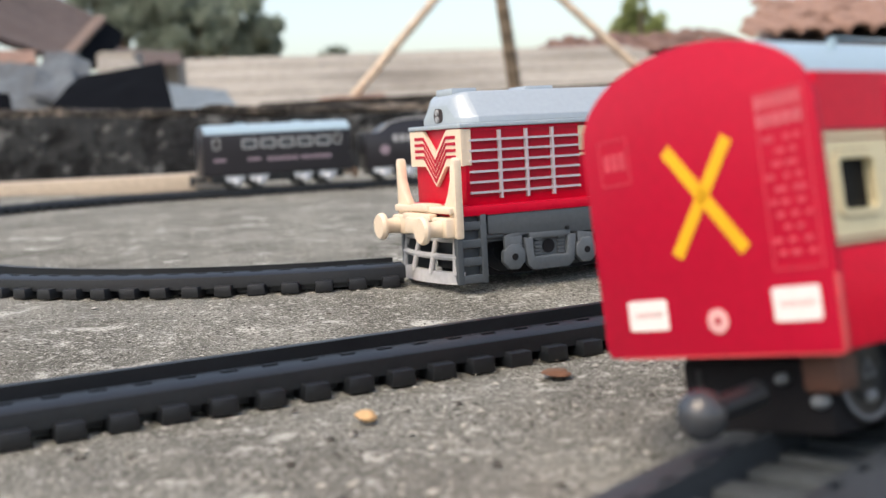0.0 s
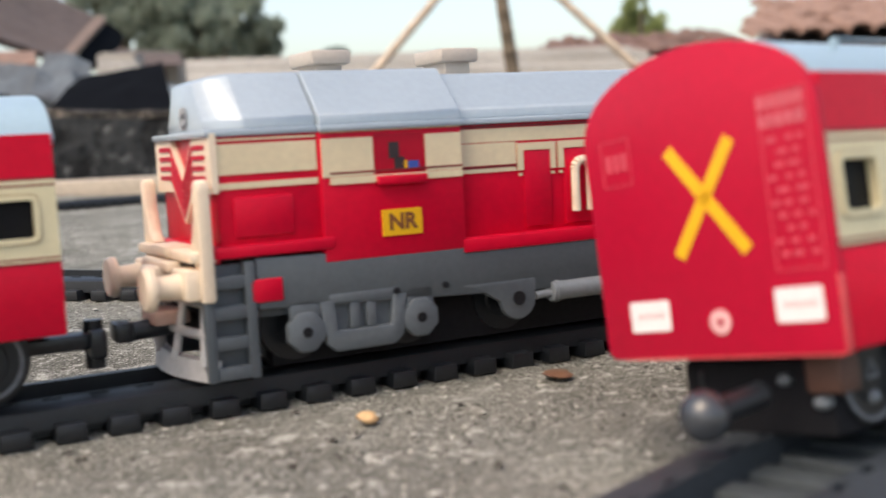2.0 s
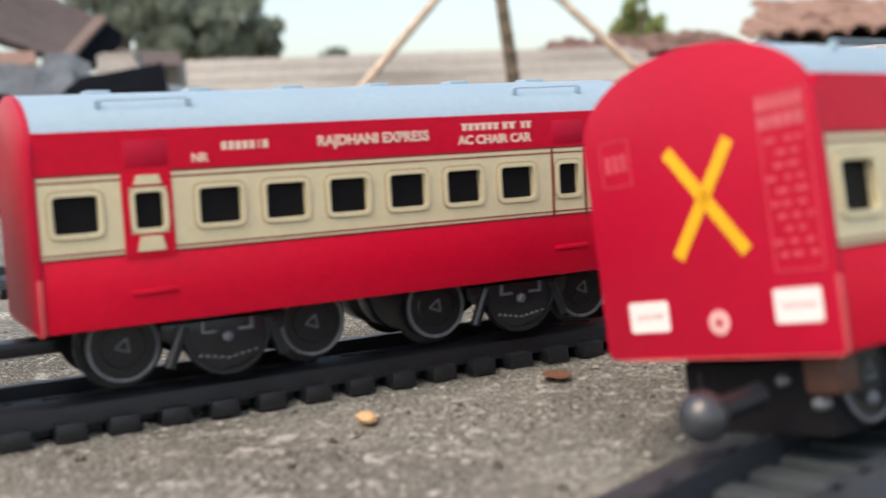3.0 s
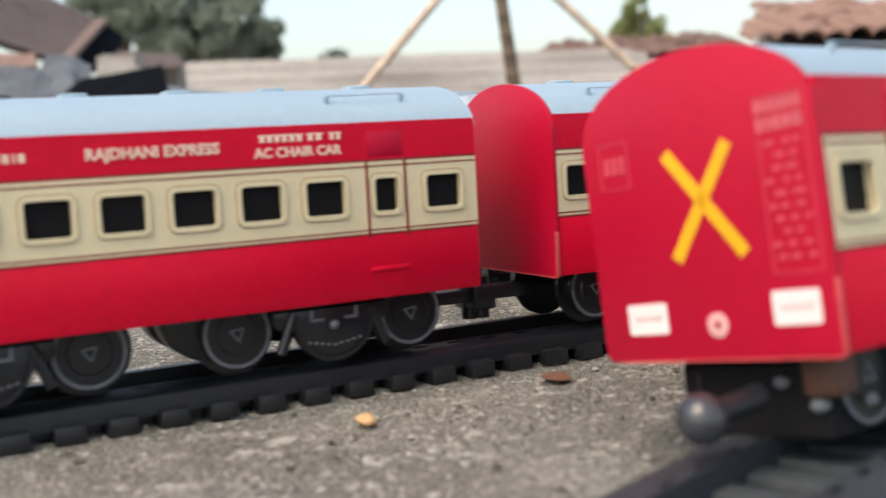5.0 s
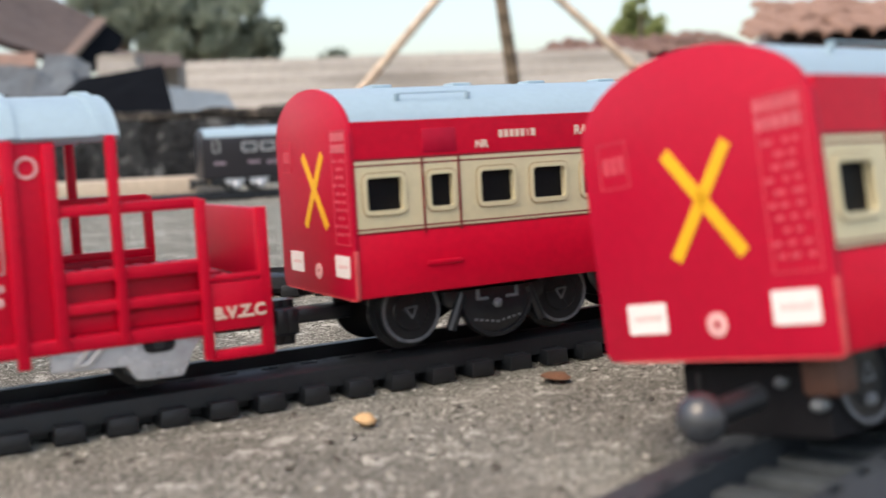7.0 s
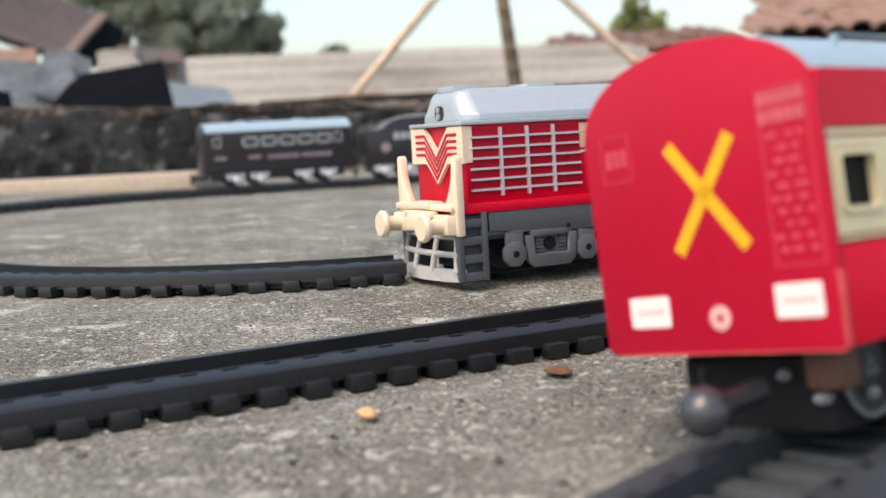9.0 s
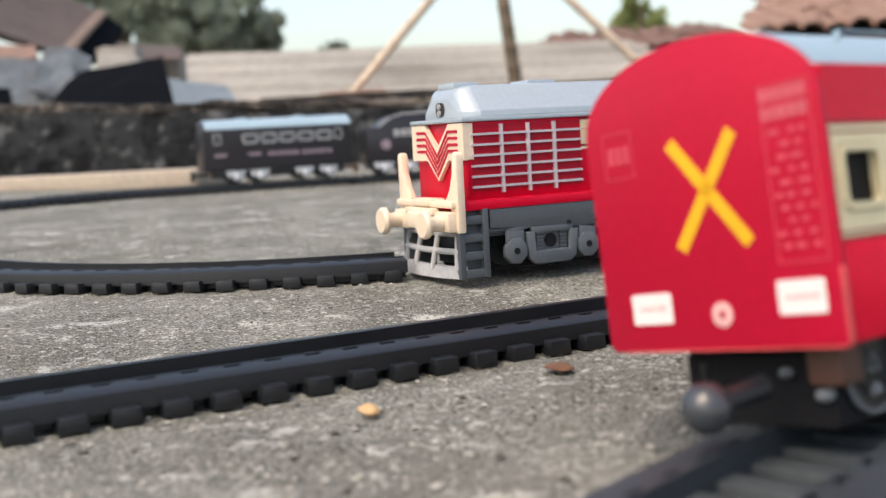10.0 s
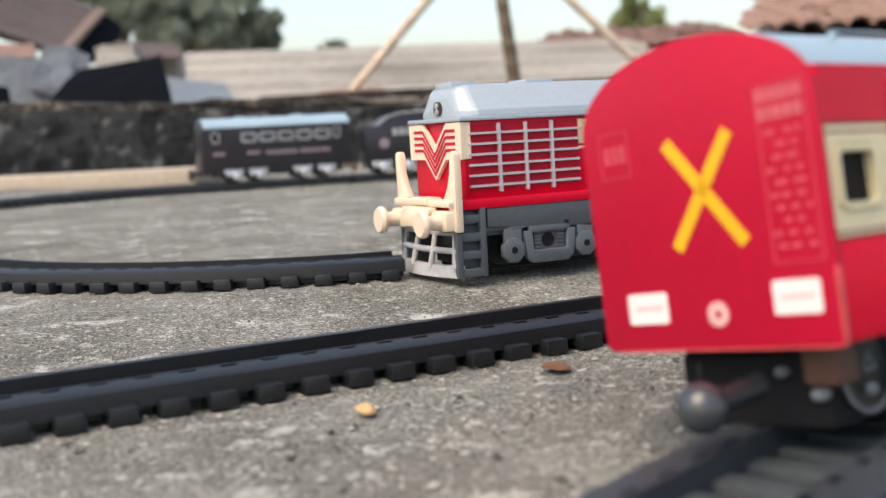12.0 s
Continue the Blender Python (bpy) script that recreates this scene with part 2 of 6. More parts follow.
def slab(bm, pts, axis, lo, hi, bevel=0.0):
    """A prism: the outline pts (two coordinates in order) drawn out along axis from lo to hi."""
    b = bmesh.new()

    def at(p, d):
        return {"x": (d, p[0], p[1]), "y": (p[0], d, p[1]), "z": (p[0], p[1], d)}[axis]
    va = [b.verts.new(at(p, lo)) for p in pts]
    vb = [b.verts.new(at(p, hi)) for p in pts]
    b.faces.new(va)
    b.faces.new(vb[::-1])
    k = len(pts)
    for i in range(k):
        b.faces.new((va[i], vb[i], vb[(i + 1) % k], va[(i + 1) % k]))
    bmesh.ops.recalc_face_normals(b, faces=b.faces[:])
    if bevel:
        bmesh.ops.bevel(b, geom=b.edges[:], offset=bevel, segments=2, profile=0.5, affect='EDGES')
    return join(bm, b)


def ring_xz(x0, x1, z0, z1, r, n=4):
    """Rounded rectangle outline in x and z."""
    out = []
    for cx, cz, a0 in ((x1 - r, z1 - r, 0), (x0 + r, z1 - r, 90), (x0 + r, z0 + r, 180), (x1 - r, z0 + r, 270)):
        out += [(cx + r * math.cos(radians(a0 + 90 * i / n)), cz + r * math.sin(radians(a0 + 90 * i / n))) for i in range(n + 1)]
    return out


def frame_ring(bm, x0, x1, z0, z1, r, w, y0, y1):
    """A rounded picture-frame of width w round an opening, between depths y0 and y1."""
    b = bmesh.new()
    a, c = ring_xz(x0 - w, x1 + w, z0 - w, z1 + w, r + w), ring_xz(x0, x1, z0, z1, r)
    vs = [[b.verts.new((p[0], y, p[1])) for p in ring] for ring, y in ((a, y0), (a, y1), (c, y1), (c, y0))]
    k = len(a)
    for s in range(4):
        for i in range(k):
            b.faces.new((vs[s][i], vs[s][(i + 1) % k], vs[(s + 1) % 4][(i + 1) % k], vs[(s + 1) % 4][i]))
    return join(bm, b)


def words(text, size, m, material, parent, label="", name="lettering"):
    """Raised lettering; m places its middle, facing +z of m."""
    cu = bpy.data.curves.new(name, 'FONT')
    cu.body, cu.size, cu.extrude = text, size, 0.00012
    cu.align_x, cu.align_y = 'CENTER', 'CENTER'
    cu.resolution_u = 3
    cu.offset = size * 0.03
    cu.materials.append(material)
    ob = new(name, cu)
    ob.parent, ob.matrix_basis = parent, m
    return tagged(ob, label)


def flat_on_side(x, y, z, side):
    """Pose for lettering on a side wall: side -1 faces -y, +1 faces +y."""
    return pose(x, y, z, 90, 0, 0 if side < 0 else 180)


# ---- terrace floor, parapet and ground ----
PSI = radians(27.93)
TRACK_Y = 0.312                    # where the passing train's near side crosses x = 0
W = 0.0536                         # body width of the coaches
R_WHEEL = 0.0095


def floor_z(x, y):
    w = -x * math.sin(PSI) + (y - TRACK_Y) * math.cos(PSI)
    return float(np.interp(w, (0.07, 0.14, 1.02, 1.25, 1.6), (0.0, 0.0068, 0.0142, 0.025, 0.036)))


def terrace():
    def steps(stops):
        out = []
        for a, b, d in stops:
            out += list(np.arange(a, b, d))
        return out + [stops[-1][1]]
    xs = steps(((-2.6, -0.6, 0.1), (-0.6, -0.25, 0.02), (-0.25, 0.3, 0.004), (0.3, 0.8, 0.02), (0.8, 2.8, 0.1)))
    ys = steps(((-2.0, 0.0, 0.1), (0.0, 0.14, 0.02), (0.14, 0.6, 0.004), (0.6, 1.0, 0.01), (1.0, 1.9, 0.03)))
    verts, faces = [], []
    for y in ys:
        for x in xs:
            rough = 0.0012 * noise.fractal(Vector((x * 60, y * 60, 0)), 1.0, 2.0, 4) + 0.0008 * noise.noise(Vector((x * 9, y * 9, 3)))
            verts.append((x, y, floor_z(x, y) + rough * 0.7 - 0.0004))
    k = len(xs)
    for j in range(len(ys) - 1):
        for i in range(k - 1):
            a = j * k + i
            faces.append((a, a + 1, a + k + 1, a + k))
    me = bpy.data.meshes.new("floor")
    me.from_pydata(verts, [], faces)
    me.materials.append(FLOOR)
    for p in me.polygons:
        p.use_smooth = True
    tagged(new("floor", me), "weathered grey concrete roof terrace floor with pale grit", "floor", kind="structure")


terrace()


def lumpy_wall(name, a, b, z0, z1, thick, material, label, amp=0.004, top_amp=0.01, n=70, fall=0.0):
    """A wall from a to b (x, y) with an uneven face and a worn top."""
    a, b = Vector((*a, 0)), Vector((*b, 0))
    along = (b - a).normalized()
    side = Vector((along.y, -along.x, 0))
    bm = bmesh.new()
    rows = []
    prof = [(-0.5, 0.0), (-0.5, 0.25), (-0.5, 0.5), (-0.5, 0.75), (-0.42, 1.0), (0.42, 1.0), (0.5, 0.75), (0.5, 0.0)]
    for i in range(n + 1):
        p = a + (b - a) * i / n
        row = []
        for o, h in prof:
            q = p + side * (-o * thick)
            k = noise.fractal(Vector((p.x * (9 if n < 100 else 22), o * 3 + h * 2, p.y * 9)), 1.0, 2.0, 3)
            lower = fall * max(-1.2, min(1.2, p.x))
            z = z0 + (z1 - z0) * h + (top_amp * k if h == 1.0 else 0) - (lower * h if z0 < 0 else lower)
            row.append(bm.verts.new(q + side * amp * k + Vector((0, 0, z))))
        rows.append(row)
    for r, s in zip(rows, rows[1:]):
        for i in range(len(prof) - 1):
            bm.faces.new((r[i], s[i], s[i + 1], r[i + 1]))
    bm.faces.new(rows[0])
    bm.faces.new(rows[-1][::-1])
    return tagged(new(name, mesh_of(bm, name, material)), label, "wall", kind="structure")


lumpy_wall("wall_parapet", (-2.6, 1.90), (2.8, 1.83), -0.1, 0.112, 0.10, PARAPET, "low black mould-stained plaster parapet wall of the terrace", fall=0.038)
lumpy_wall("wall_parapet_coping", (-2.6, 1.905), (2.8, 1.835), 0.1115, 0.126, 0.09, COPING, "crumbling brown mortar coping on the parapet", 0.006, 0.007, 260, fall=0.038)
lumpy_wall("wall_terrace_left", (-2.65, -2.0), (-2.65, 1.9), -0.1, 0.13, 0.1, PARAPET, "low stained parapet at the terrace's side")
lumpy_wall("wall_terrace_right", (2.85, 1.83), (2.85, -2.0), -0.1, 0.13, 0.1, PARAPET, "low stained parapet at the terrace's other side")
lumpy_wall("wall_terrace_behind", (2.8, -2.05), (-2.6, -2.05), -0.1, 0.13, 0.1, PARAPET, "low stained parapet behind the toy railway")

bm = bmesh.new()
box(bm, -2.7, 2.9, -2.1, 1.96, -3.25, -0.101)
tagged(new("wall_house_below", mesh_of(bm, "wall_house_below", WALLM, False)), "plastered house under the terrace", "wall", kind="structure")
bm = bmesh.new()
bmesh.ops.create_grid(bm, x_segments=40, y_segments=40, size=2500)
bmesh.ops.translate(bm, verts=bm.verts, vec=(0, 0, -3.2))
tagged(new("ground", mesh_of(bm, "ground", EARTH)), "dusty brown ground far below the terrace", "ground", kind="structure")


def grit():
    """Loose grit and flakes on the concrete, too many to count."""
    rnd = random.Random(11)
    for nm, mt, count, lab in (("grit", GRIT, 1900, "pale loose grit on the concrete"), ("dirt_crumbs", CRUMB, 900, "dark crumbs of dirt on the concrete")):
        verts, faces = [], []
        for _ in range(count):
            y = 0.17 + 0.75 * rnd.random() ** 1.6
            x = (rnd.random() * 2 - 1) * 0.42 * y
            r = 0.00025 + 0.0011 * rnd.random() ** 5
            k = len(verts)
            a = rnd.random() * 6.28
            z = floor_z(x, y) + 0.0002
            for i in range(5):
                q = r * rnd.uniform(0.7, 1.3)
                verts.append((x + q * math.cos(a + i * 1.2566), y + q * math.sin(a + i * 1.2566), z))
            verts.append((x, y, z + min(r * 0.9, 0.0006)))
            faces += [(k + i, k + (i + 1) % 5, k + 5) for i in range(5)]
        me = bpy.data.meshes.new(nm)
        me.from_pydata(verts, [], faces)
        me.materials.append(mt)
        tagged(new(nm, me), lab, "grit", kind="stuff")


grit()


def board():
    ob = thing("plank", "pale sandy wooden board lying beside the far toy track", "plank")
    bm = bmesh.new()
    box(bm, -0.46, 0.0, 0.0, 0.10, 0.0, 0.024, 0.003)
    part("board", bm, PLANK, ob)
    ob.matrix_basis = pose(-0.300, 1.418, floor_z(-0.3, 1.42) - 0.001, 0, 0, -13)


board()


# ---- toy tracks ----
PITCH = 0.0126
SLOT = 0.0113                      # step of the slots along the rail


def sleeper_mesh(material):
    bm = bmesh.new()
    slab(bm, [(-0.0038, 0.0), (0.0038, 0.0), (0.0034, 0.0044), (-0.0034, 0.0044)], "y", -0.0238, 0.0238, 0.0004)
    return mesh_of(bm, "sleeper", material)


SLEEPER, SLEEPER_SHEEN = sleeper_mesh(BLACK), sleeper_mesh(SHEEN_TIE)


def toy_track(label, points, near, group="toy railway track", plastic=BLACK, tie=SLEEPER):
    """points: the centre line, evenly stepped by half a sleeper pitch, as (x, y, z, heading). near: range of indices with separate sleepers."""
    ob = thing("toy_track", label, "toy track", group)
    prof_rail = [(0.0128, 0.0030), (0.0198, 0.0030), (0.0197, 0.0056), (0.0194, 0.0077), (0.0188, 0.0081), (0.0128, 0.0087)]
    prof_edge = [(0.0102, 0.0030), (0.0111, 0.0030), (0.0111, 0.0090), (0.0102, 0.0090)]
    prof_bed = [(-0.0005, 0.0004), (0.0152, 0.0004), (0.0150, 0.0029), (-0.0005, 0.0020)]
    for side in (1, -1):
        for nm, prof in (("rail", prof_rail), ("rail_edge", prof_edge), ("track_bed", prof_bed)):
            bm = bmesh.new()
            rows = []
            for x, y, z, h in points:
                c, s = math.cos(h), math.sin(h)
                rows.append([bm.verts.new((x - o * side * s, y + o * side * c, z + k)) for o, k in prof])
            for a, b in zip(rows, rows[1:]):
                for j in range(len(prof)):
                    bm.faces.new((a[j], b[j], b[(j + 1) % len(prof)], a[(j + 1) % len(prof)]))
            bm.faces.new(rows[0])
            bm.faces.new(rows[-1][::-1])
            part(nm, bm, plastic, ob)
        verts, faces = [], []                            # bridges between the slots along the rail's inner edge
        total = (len(points) - 1) * PITCH / 2
        for k in range(int(total / SLOT)):
            u = k * SLOT / (PITCH / 2)
            i = min(int(u), len(points) - 2)
            x, y, z, h = (np.array(points[i]) * (i + 1 - u) + np.array(points[i + 1]) * (u - i))
            c, s = math.cos(h), math.sin(h)
            n_ = len(verts)
            for du in (-0.0033, 0.0033):
                for o, w in ((0.0110, 0.0034), (0.0129, 0.0034), (0.0129, 0.00866), (0.0110, 0.00890)):
                    verts.append((x + du * c - o * side * s, y + du * s + o * side * c, z + w))
            faces += [tuple(n_ + q for q in f) for f in ((0, 1, 2, 3), (7, 6, 5, 4), (0, 4, 5, 1), (1, 5, 6, 2), (2, 6, 7, 3), (3, 7, 4, 0))]
        me = bpy.data.meshes.new("slotted_web")
        me.from_pydata(verts, [], faces)
        me.materials.append(plastic)
        web = new("slotted_web", me)
        web.parent = ob
    rest = bmesh.new()
    for i, (x, y, z, h) in enumerate(points):
        if i % 2:
            continue
        m = Matrix.Translation((x, y, z)) @ Matrix.Rotation(h, 4, "Z")
        if i in near:
            s = new("sleeper", tie)
            s.parent, s.matrix_basis = ob, m
        else:
            k = bmesh.new()
            k.from_mesh(tie)
            join(rest, k, m)
    if rest.verts:
        tagged(part("sleepers_far", rest, plastic, ob), kind="stuff")
    return ob


def line_points(start, parts_):
    """Centre line from start (x, y, heading) through pieces (length, radius or 0; positive turns left)."""
    x, y, h = start
    out = [(x, y, floor_z(x, y), h)]
    d = PITCH / 2
    for length, radius in parts_:
        for _ in range(int(length / d)):
            if radius:
                h += d / radius / 2
            x, y = x + d * math.cos(h), y + d * math.sin(h)
            if radius:
                h += d / radius / 2
            out.append((x, y, floor_z(x, y), h))
    return out


def on_line(s):
    """A point of the passing train's centre line, s metres along it."""
    return (s * math.cos(PSI) - W / 2 * math.sin(PSI), TRACK_Y + s * math.sin(PSI) + W / 2 * math.cos(PSI))


x0, y0 = on_line(-1.6)
toy_track("black plastic toy railway track, straight, on concrete", [(x, y, 0.0, h) for x, y, z, h in line_points((x0, y0, PSI), [(4.2, 0)])], range(200, 330))
MID = line_points((-0.2897, 0.657, -1.3), [(0.352, 0.228)])
toy_track("black plastic toy track curve ending under the standing engine", MID, range(0, 200))
toy_track("black plastic toy track under the dark coaches", line_points((-0.112, 1.398, radians(20)), [(0.16, -0.6), (0.7, 0)]), range(0, 60))
toy_track("black plastic toy track curving behind the dark coach", line_points((-0.112, 1.398, radians(200)), [(0.19, 0), (0.36, 0.42), (0.3, 0)]), range(0, 140))


# ---- running gear shared by the toys ----
def wheel_mesh(r, y_face, material, spoke=False):
    """A wheelset: two flanged wheels and an axle, centred on the axle, running along y."""
    bm = bmesh.new()
    for s in (1, -1):
        rod(bm, (0, s * (y_face - 0.0045), 0), (0, s * y_face, 0), r * 0.99, seg=28)
        rod(bm, (0, s * (y_face - 0.0055), 0), (0, s * (y_face - 0.0042), 0), r * 1.18, seg=28)
        rod(bm, (0, s * y_face, 0), (0, s * (y_face + 0.0004), 0), r * 0.60, r * 0.56, seg=24)
        rod(bm, (0, s * y_face, 0), (0, s * (y_face + 0.0003), 0), r * 0.34, r * 0.32, seg=16)
        for k in range(3):
            a = k * 2.094
            box_b = bmesh.new()
            bmesh.ops.create_cube(box_b, size=1)
            join(bm, box_b, Matrix.Translation((0, s * (y_face + 0.0002), 0)) @ Matrix.Rotation(a, 4, "Y") @ Matrix.Translation((r * 0.38, 0, 0)) @ Matrix.Diagonal((r * 0.3, 0.0007, r * 0.14, 1)))
    rod(bm, (0, -y_face, 0), (0, y_face, 0), 0.0016, seg=10)
    return mesh_of(bm, "wheelset", material)


# Grey ring on the wheel's face paints the glossy rim highlight.
def tread_mesh(r, y_face, s):
    b = bmesh.new()
    n = 28
    rings = [[b.verts.new((q * math.cos(6.2832 * i / n), s * y, q * math.sin(6.2832 * i / n))) for i in range(n)]
             for q, y in ((r * 0.86, y_face + 0.0004), (r * 0.95, y_face + 0.0004), (r * 0.95, y_face - 0.001), (r * 0.86, y_face - 0.001))]
    for j in range(4):
        for i in range(n):
            b.faces.new((rings[j][i], rings[j][(i + 1) % n], rings[(j + 1) % 4][(i + 1) % n], rings[(j + 1) % 4][i]))
    return mesh_of(b, "tread", TREAD)


WHEEL_ME = wheel_mesh(R_WHEEL, 0.0172, WHEEL)


def hub_mesh():
    bm = bmesh.new()
    pts = [(0.0021 * math.cos(a), -0.0176, 0.0021 * math.sin(a)) for a in (1.5708, 3.6652, 5.7596)]
    for a, b in zip(pts, pts[1:] + pts[:1]):
        rod(bm, a, b, 0.00032, seg=6)
    return mesh_of(bm, "hub_mark", TREAD)


HUB_ME = hub_mesh()
TREADS = [tread_mesh(R_WHEEL, 0.0172, way) for way in (-1, 1)]


def wheelset(parent, x, z=0.0203, rim=True):
    w = new("wheel", WHEEL_ME)
    w.parent, w.matrix_basis = parent, pose(x, 0, z)
    if rim:
        h = new("hub_mark", HUB_ME)
        h.parent = w
        tagged(h, "pale worn triangle on the wheel hub")
        for me in TREADS:
            t = new("tread", me)
            t.parent = w
            tagged(t, "grey ring painted for the wheel rim's glint")
    return w


def coupling(parent, x, way, material=None):
    """A hook coupling that reaches out of the end at x in the direction way (+1 or -1)."""
    bm = bmesh.new()
    box(bm, *sorted((x - way * 0.008, x + way * 0.011)), -0.004, 0.004, 0.0185, 0.0225, 0.0006)
    box(bm, *sorted((x + way * 0.0085, x + way * 0.0128)), -0.0065, 0.0065, 0.0160, 0.0235, 0.0009)
    rod(bm, (x + way * 0.0105, 0, 0.0130), (x + way * 0.0105, 0, 0.0255), 0.0026)
    part("coupling", bm, material or WHEEL, parent, "black plastic hook coupling")


# ---- the passenger coaches ----
XF = 0.0008                         # the front wall stands a little ahead of the coach's origin
CL, ZB, ZE, ZT = 0.175, 0.0263, 0.0720, 0.0829
Z_W0, Z_W1, Z_B0, Z_B1 = 0.0494, 0.0581, 0.0434, 0.0626


def coach_section(hw, z_eave, n=9, top=ZT, bottom=ZB):
    """Half outline from the bottom edge over the arched roof to the other bottom edge, as (y, z)."""
    out = [(-hw + 0.0012, bottom), (-hw, bottom + 0.0015), (-hw, z_eave - 0.006)]
    for i in range(n + 1):
        a = math.pi * i / n
        out.append((-hw * math.cos(a), z_eave - 0.004 + (top - z_eave + 0.004) * math.sin(a) ** 0.95))
    out += [(hw, z_eave - 0.006), (hw, bottom + 0.0015), (hw - 0.0012, bottom)]
    return out


def coach_windows():
    """Window openings as x from the rear end, and width."""
    out = [(0.00466, 0.0104), (0.02356, 0.0068), (CL - 0.00466 - 0.0104, 0.0104), (CL - 0.02356 - 0.0068, 0.0068)]
    return out + [(CL / 2 + (k - 2.5) * 0.01722 - 0.0052, 0.0106) for k in range(6)]


def passenger_coach(label, marked, group="red express coaches"):
    """Origin on the rails' middle at the front end, x forward. marked: the rear wall carries a yellow cross and stickers."""
    ob = thing("passenger_coach", label, "toy train coach", group)
    hw = W / 2
    # side walls: solid strips above and below the windows and piers between them
    for side in (-1, 1):
        bm = bmesh.new()
        ya, yb = sorted((side * hw, side * (hw - 0.0018)))
        box(bm, -CL + 0.0014, XF - 0.0003, ya, yb, ZB, Z_B0, 0.0004)
        bmw = bmesh.new()
        box(bmw, -CL + 0.0014, XF - 0.0003, ya, yb, Z_B1, ZE + 0.001)
        part("wall_lower", bm, RED, ob)
        part("wall_upper", bmw, RED, ob)
        band = bmesh.new()
        xs = sorted((x - CL, x - CL + w) for x, w in coach_windows())
        box(band, -CL + 0.0014, XF - 0.0003, ya, yb, Z_B0, Z_W0)
        box(band, -CL + 0.0014, XF - 0.0003, ya, yb, Z_W1, Z_B1)
        edge = -CL + 0.0014
        for a, b in xs:
            box(band, edge, a, ya, yb, Z_W0, Z_W1)
            edge = b
        box(band, edge, XF - 0.0003, ya, yb, Z_W0, Z_W1)
        part("window_band", band, BAND, ob, "cream yellow band round the windows")
        for z, h in ((Z_B0 + 0.0010, 0.0004), (Z_B0 - 0.0001, 0.0005), (Z_B1 - 0.0014, 0.0004), (Z_B1 + 0.0001, 0.0005)):
            st = bmesh.new()
            y = side * (hw + 0.00008)
            box(st, -CL + 0.0014, XF - 0.0003, min(y, y - side * 0.0003), max(y, y - side * 0.0003), z, z + h)
            part("pinstripe", st, MAROON, ob)
        for a, b in xs:
            fr = bmesh.new()
            frame_ring(fr, a, b, Z_W0, Z_W1, 0.0010, 0.0012, side * (hw - 0.001), side * (hw + 0.0005))
            part("window_frame", fr, BAND, ob)
            gr = bmesh.new()
            frame_ring(gr, a - 0.0012, b + 0.0012, Z_W0 - 0.0012, Z_W1 + 0.0012, 0.0020, 0.0003, side * (hw - 0.001), side * (hw + 0.00012))
            part("window_groove", gr, GROOVE, ob)
            # Near-black sheet behind the opening stands for the unlit inside.
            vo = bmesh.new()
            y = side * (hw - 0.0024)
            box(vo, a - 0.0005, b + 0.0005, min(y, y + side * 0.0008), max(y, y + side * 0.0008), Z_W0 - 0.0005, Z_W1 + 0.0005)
            part("window_fill", vo, WINDOW_DARK, ob, "near-black sheet painted for the unlit inside of the coach")
        for x in (0.0213, CL - 0.0213 - 0.0112):
            y = side * (hw + 0.0003)
            if x < 0.1 and not marked:                   # a red door: only its window surround and two notched panels are cream
                for x0_, x1_, z0, z1 in ((-0.0007, 0.0010, Z_B0 - 0.0010, Z_B1 + 0.0010), (0.0102, 0.0114, Z_B0 - 0.0010, Z_B1 + 0.0010), (0.0010, 0.0102, Z_W1 + 0.0013, Z_B1 + 0.0010), (0.0010, 0.0102, Z_B0 - 0.0010, Z_W0 - 0.0013)):
                    dr = bmesh.new()
                    box(dr, x - CL + x0_, x - CL + x1_, min(y, y - side * 0.0006), max(y, y - side * 0.0006), z0, z1)
                    part("door_panel", dr, RED, ob)
                for z0, z1 in ((Z_W1 + 0.0018, Z_B1 - 0.0004), (Z_B0 + 0.0006, Z_W0 - 0.0018)):
                    dr = bmesh.new()
                    pts = [(x - CL + 0.0022, z0), (x - CL + 0.0090, z0), (x - CL + 0.0082, z1), (x - CL + 0.0030, z1)]
                    slab(dr, pts, "y", *sorted((y, y + side * 0.0004)))
                    part("door_notch", dr, BAND, ob, "small cream notched door panel")
            else:
                for u in (x, x + 0.0112):
                    dr = bmesh.new()
                    box(dr, u - CL - 0.0003, u - CL + 0.0003, min(y, y - side * 0.0006), max(y, y - side * 0.0006), Z_B0 - 0.0008, Z_B1 + 0.0006)
                    part("door_joint", dr, MAROON, ob)
            lintel = bmesh.new()
            box(lintel, x - CL + 0.0004, x - CL + 0.0108, min(side * (hw + 0.0002), side * (hw - 0.0006)), max(side * (hw + 0.0002), side * (hw - 0.0006)), Z_B1 + 0.0015, ZE - 0.0015, 0.0002)
            part("door_panel", lintel, RED_END, ob)
            stp = bmesh.new()
            y = side * (hw + 0.0006)
            box(stp, x - CL, x - CL + 0.0112, min(y, side * (hw - 0.001)), max(y, side * (hw - 0.001)), 0.0335, 0.0348, 0.0004)
            part("door_step", stp, RED, ob)
        m = lambda x, z: flat_on_side(x - CL if side < 0 else -x, side * (hw + 0.0001), z, side)
        words("RAJDHANI EXPRESS", 0.0037, m(0.0872, 0.0680), LETTER, ob, "cream route lettering")
        words("AC CHAIR CAR", 0.0034, m(0.1240, 0.0662), LETTER, ob, "cream class lettering")
        words("NR", 0.0030, m(0.0401, 0.0655), LETTER, ob)
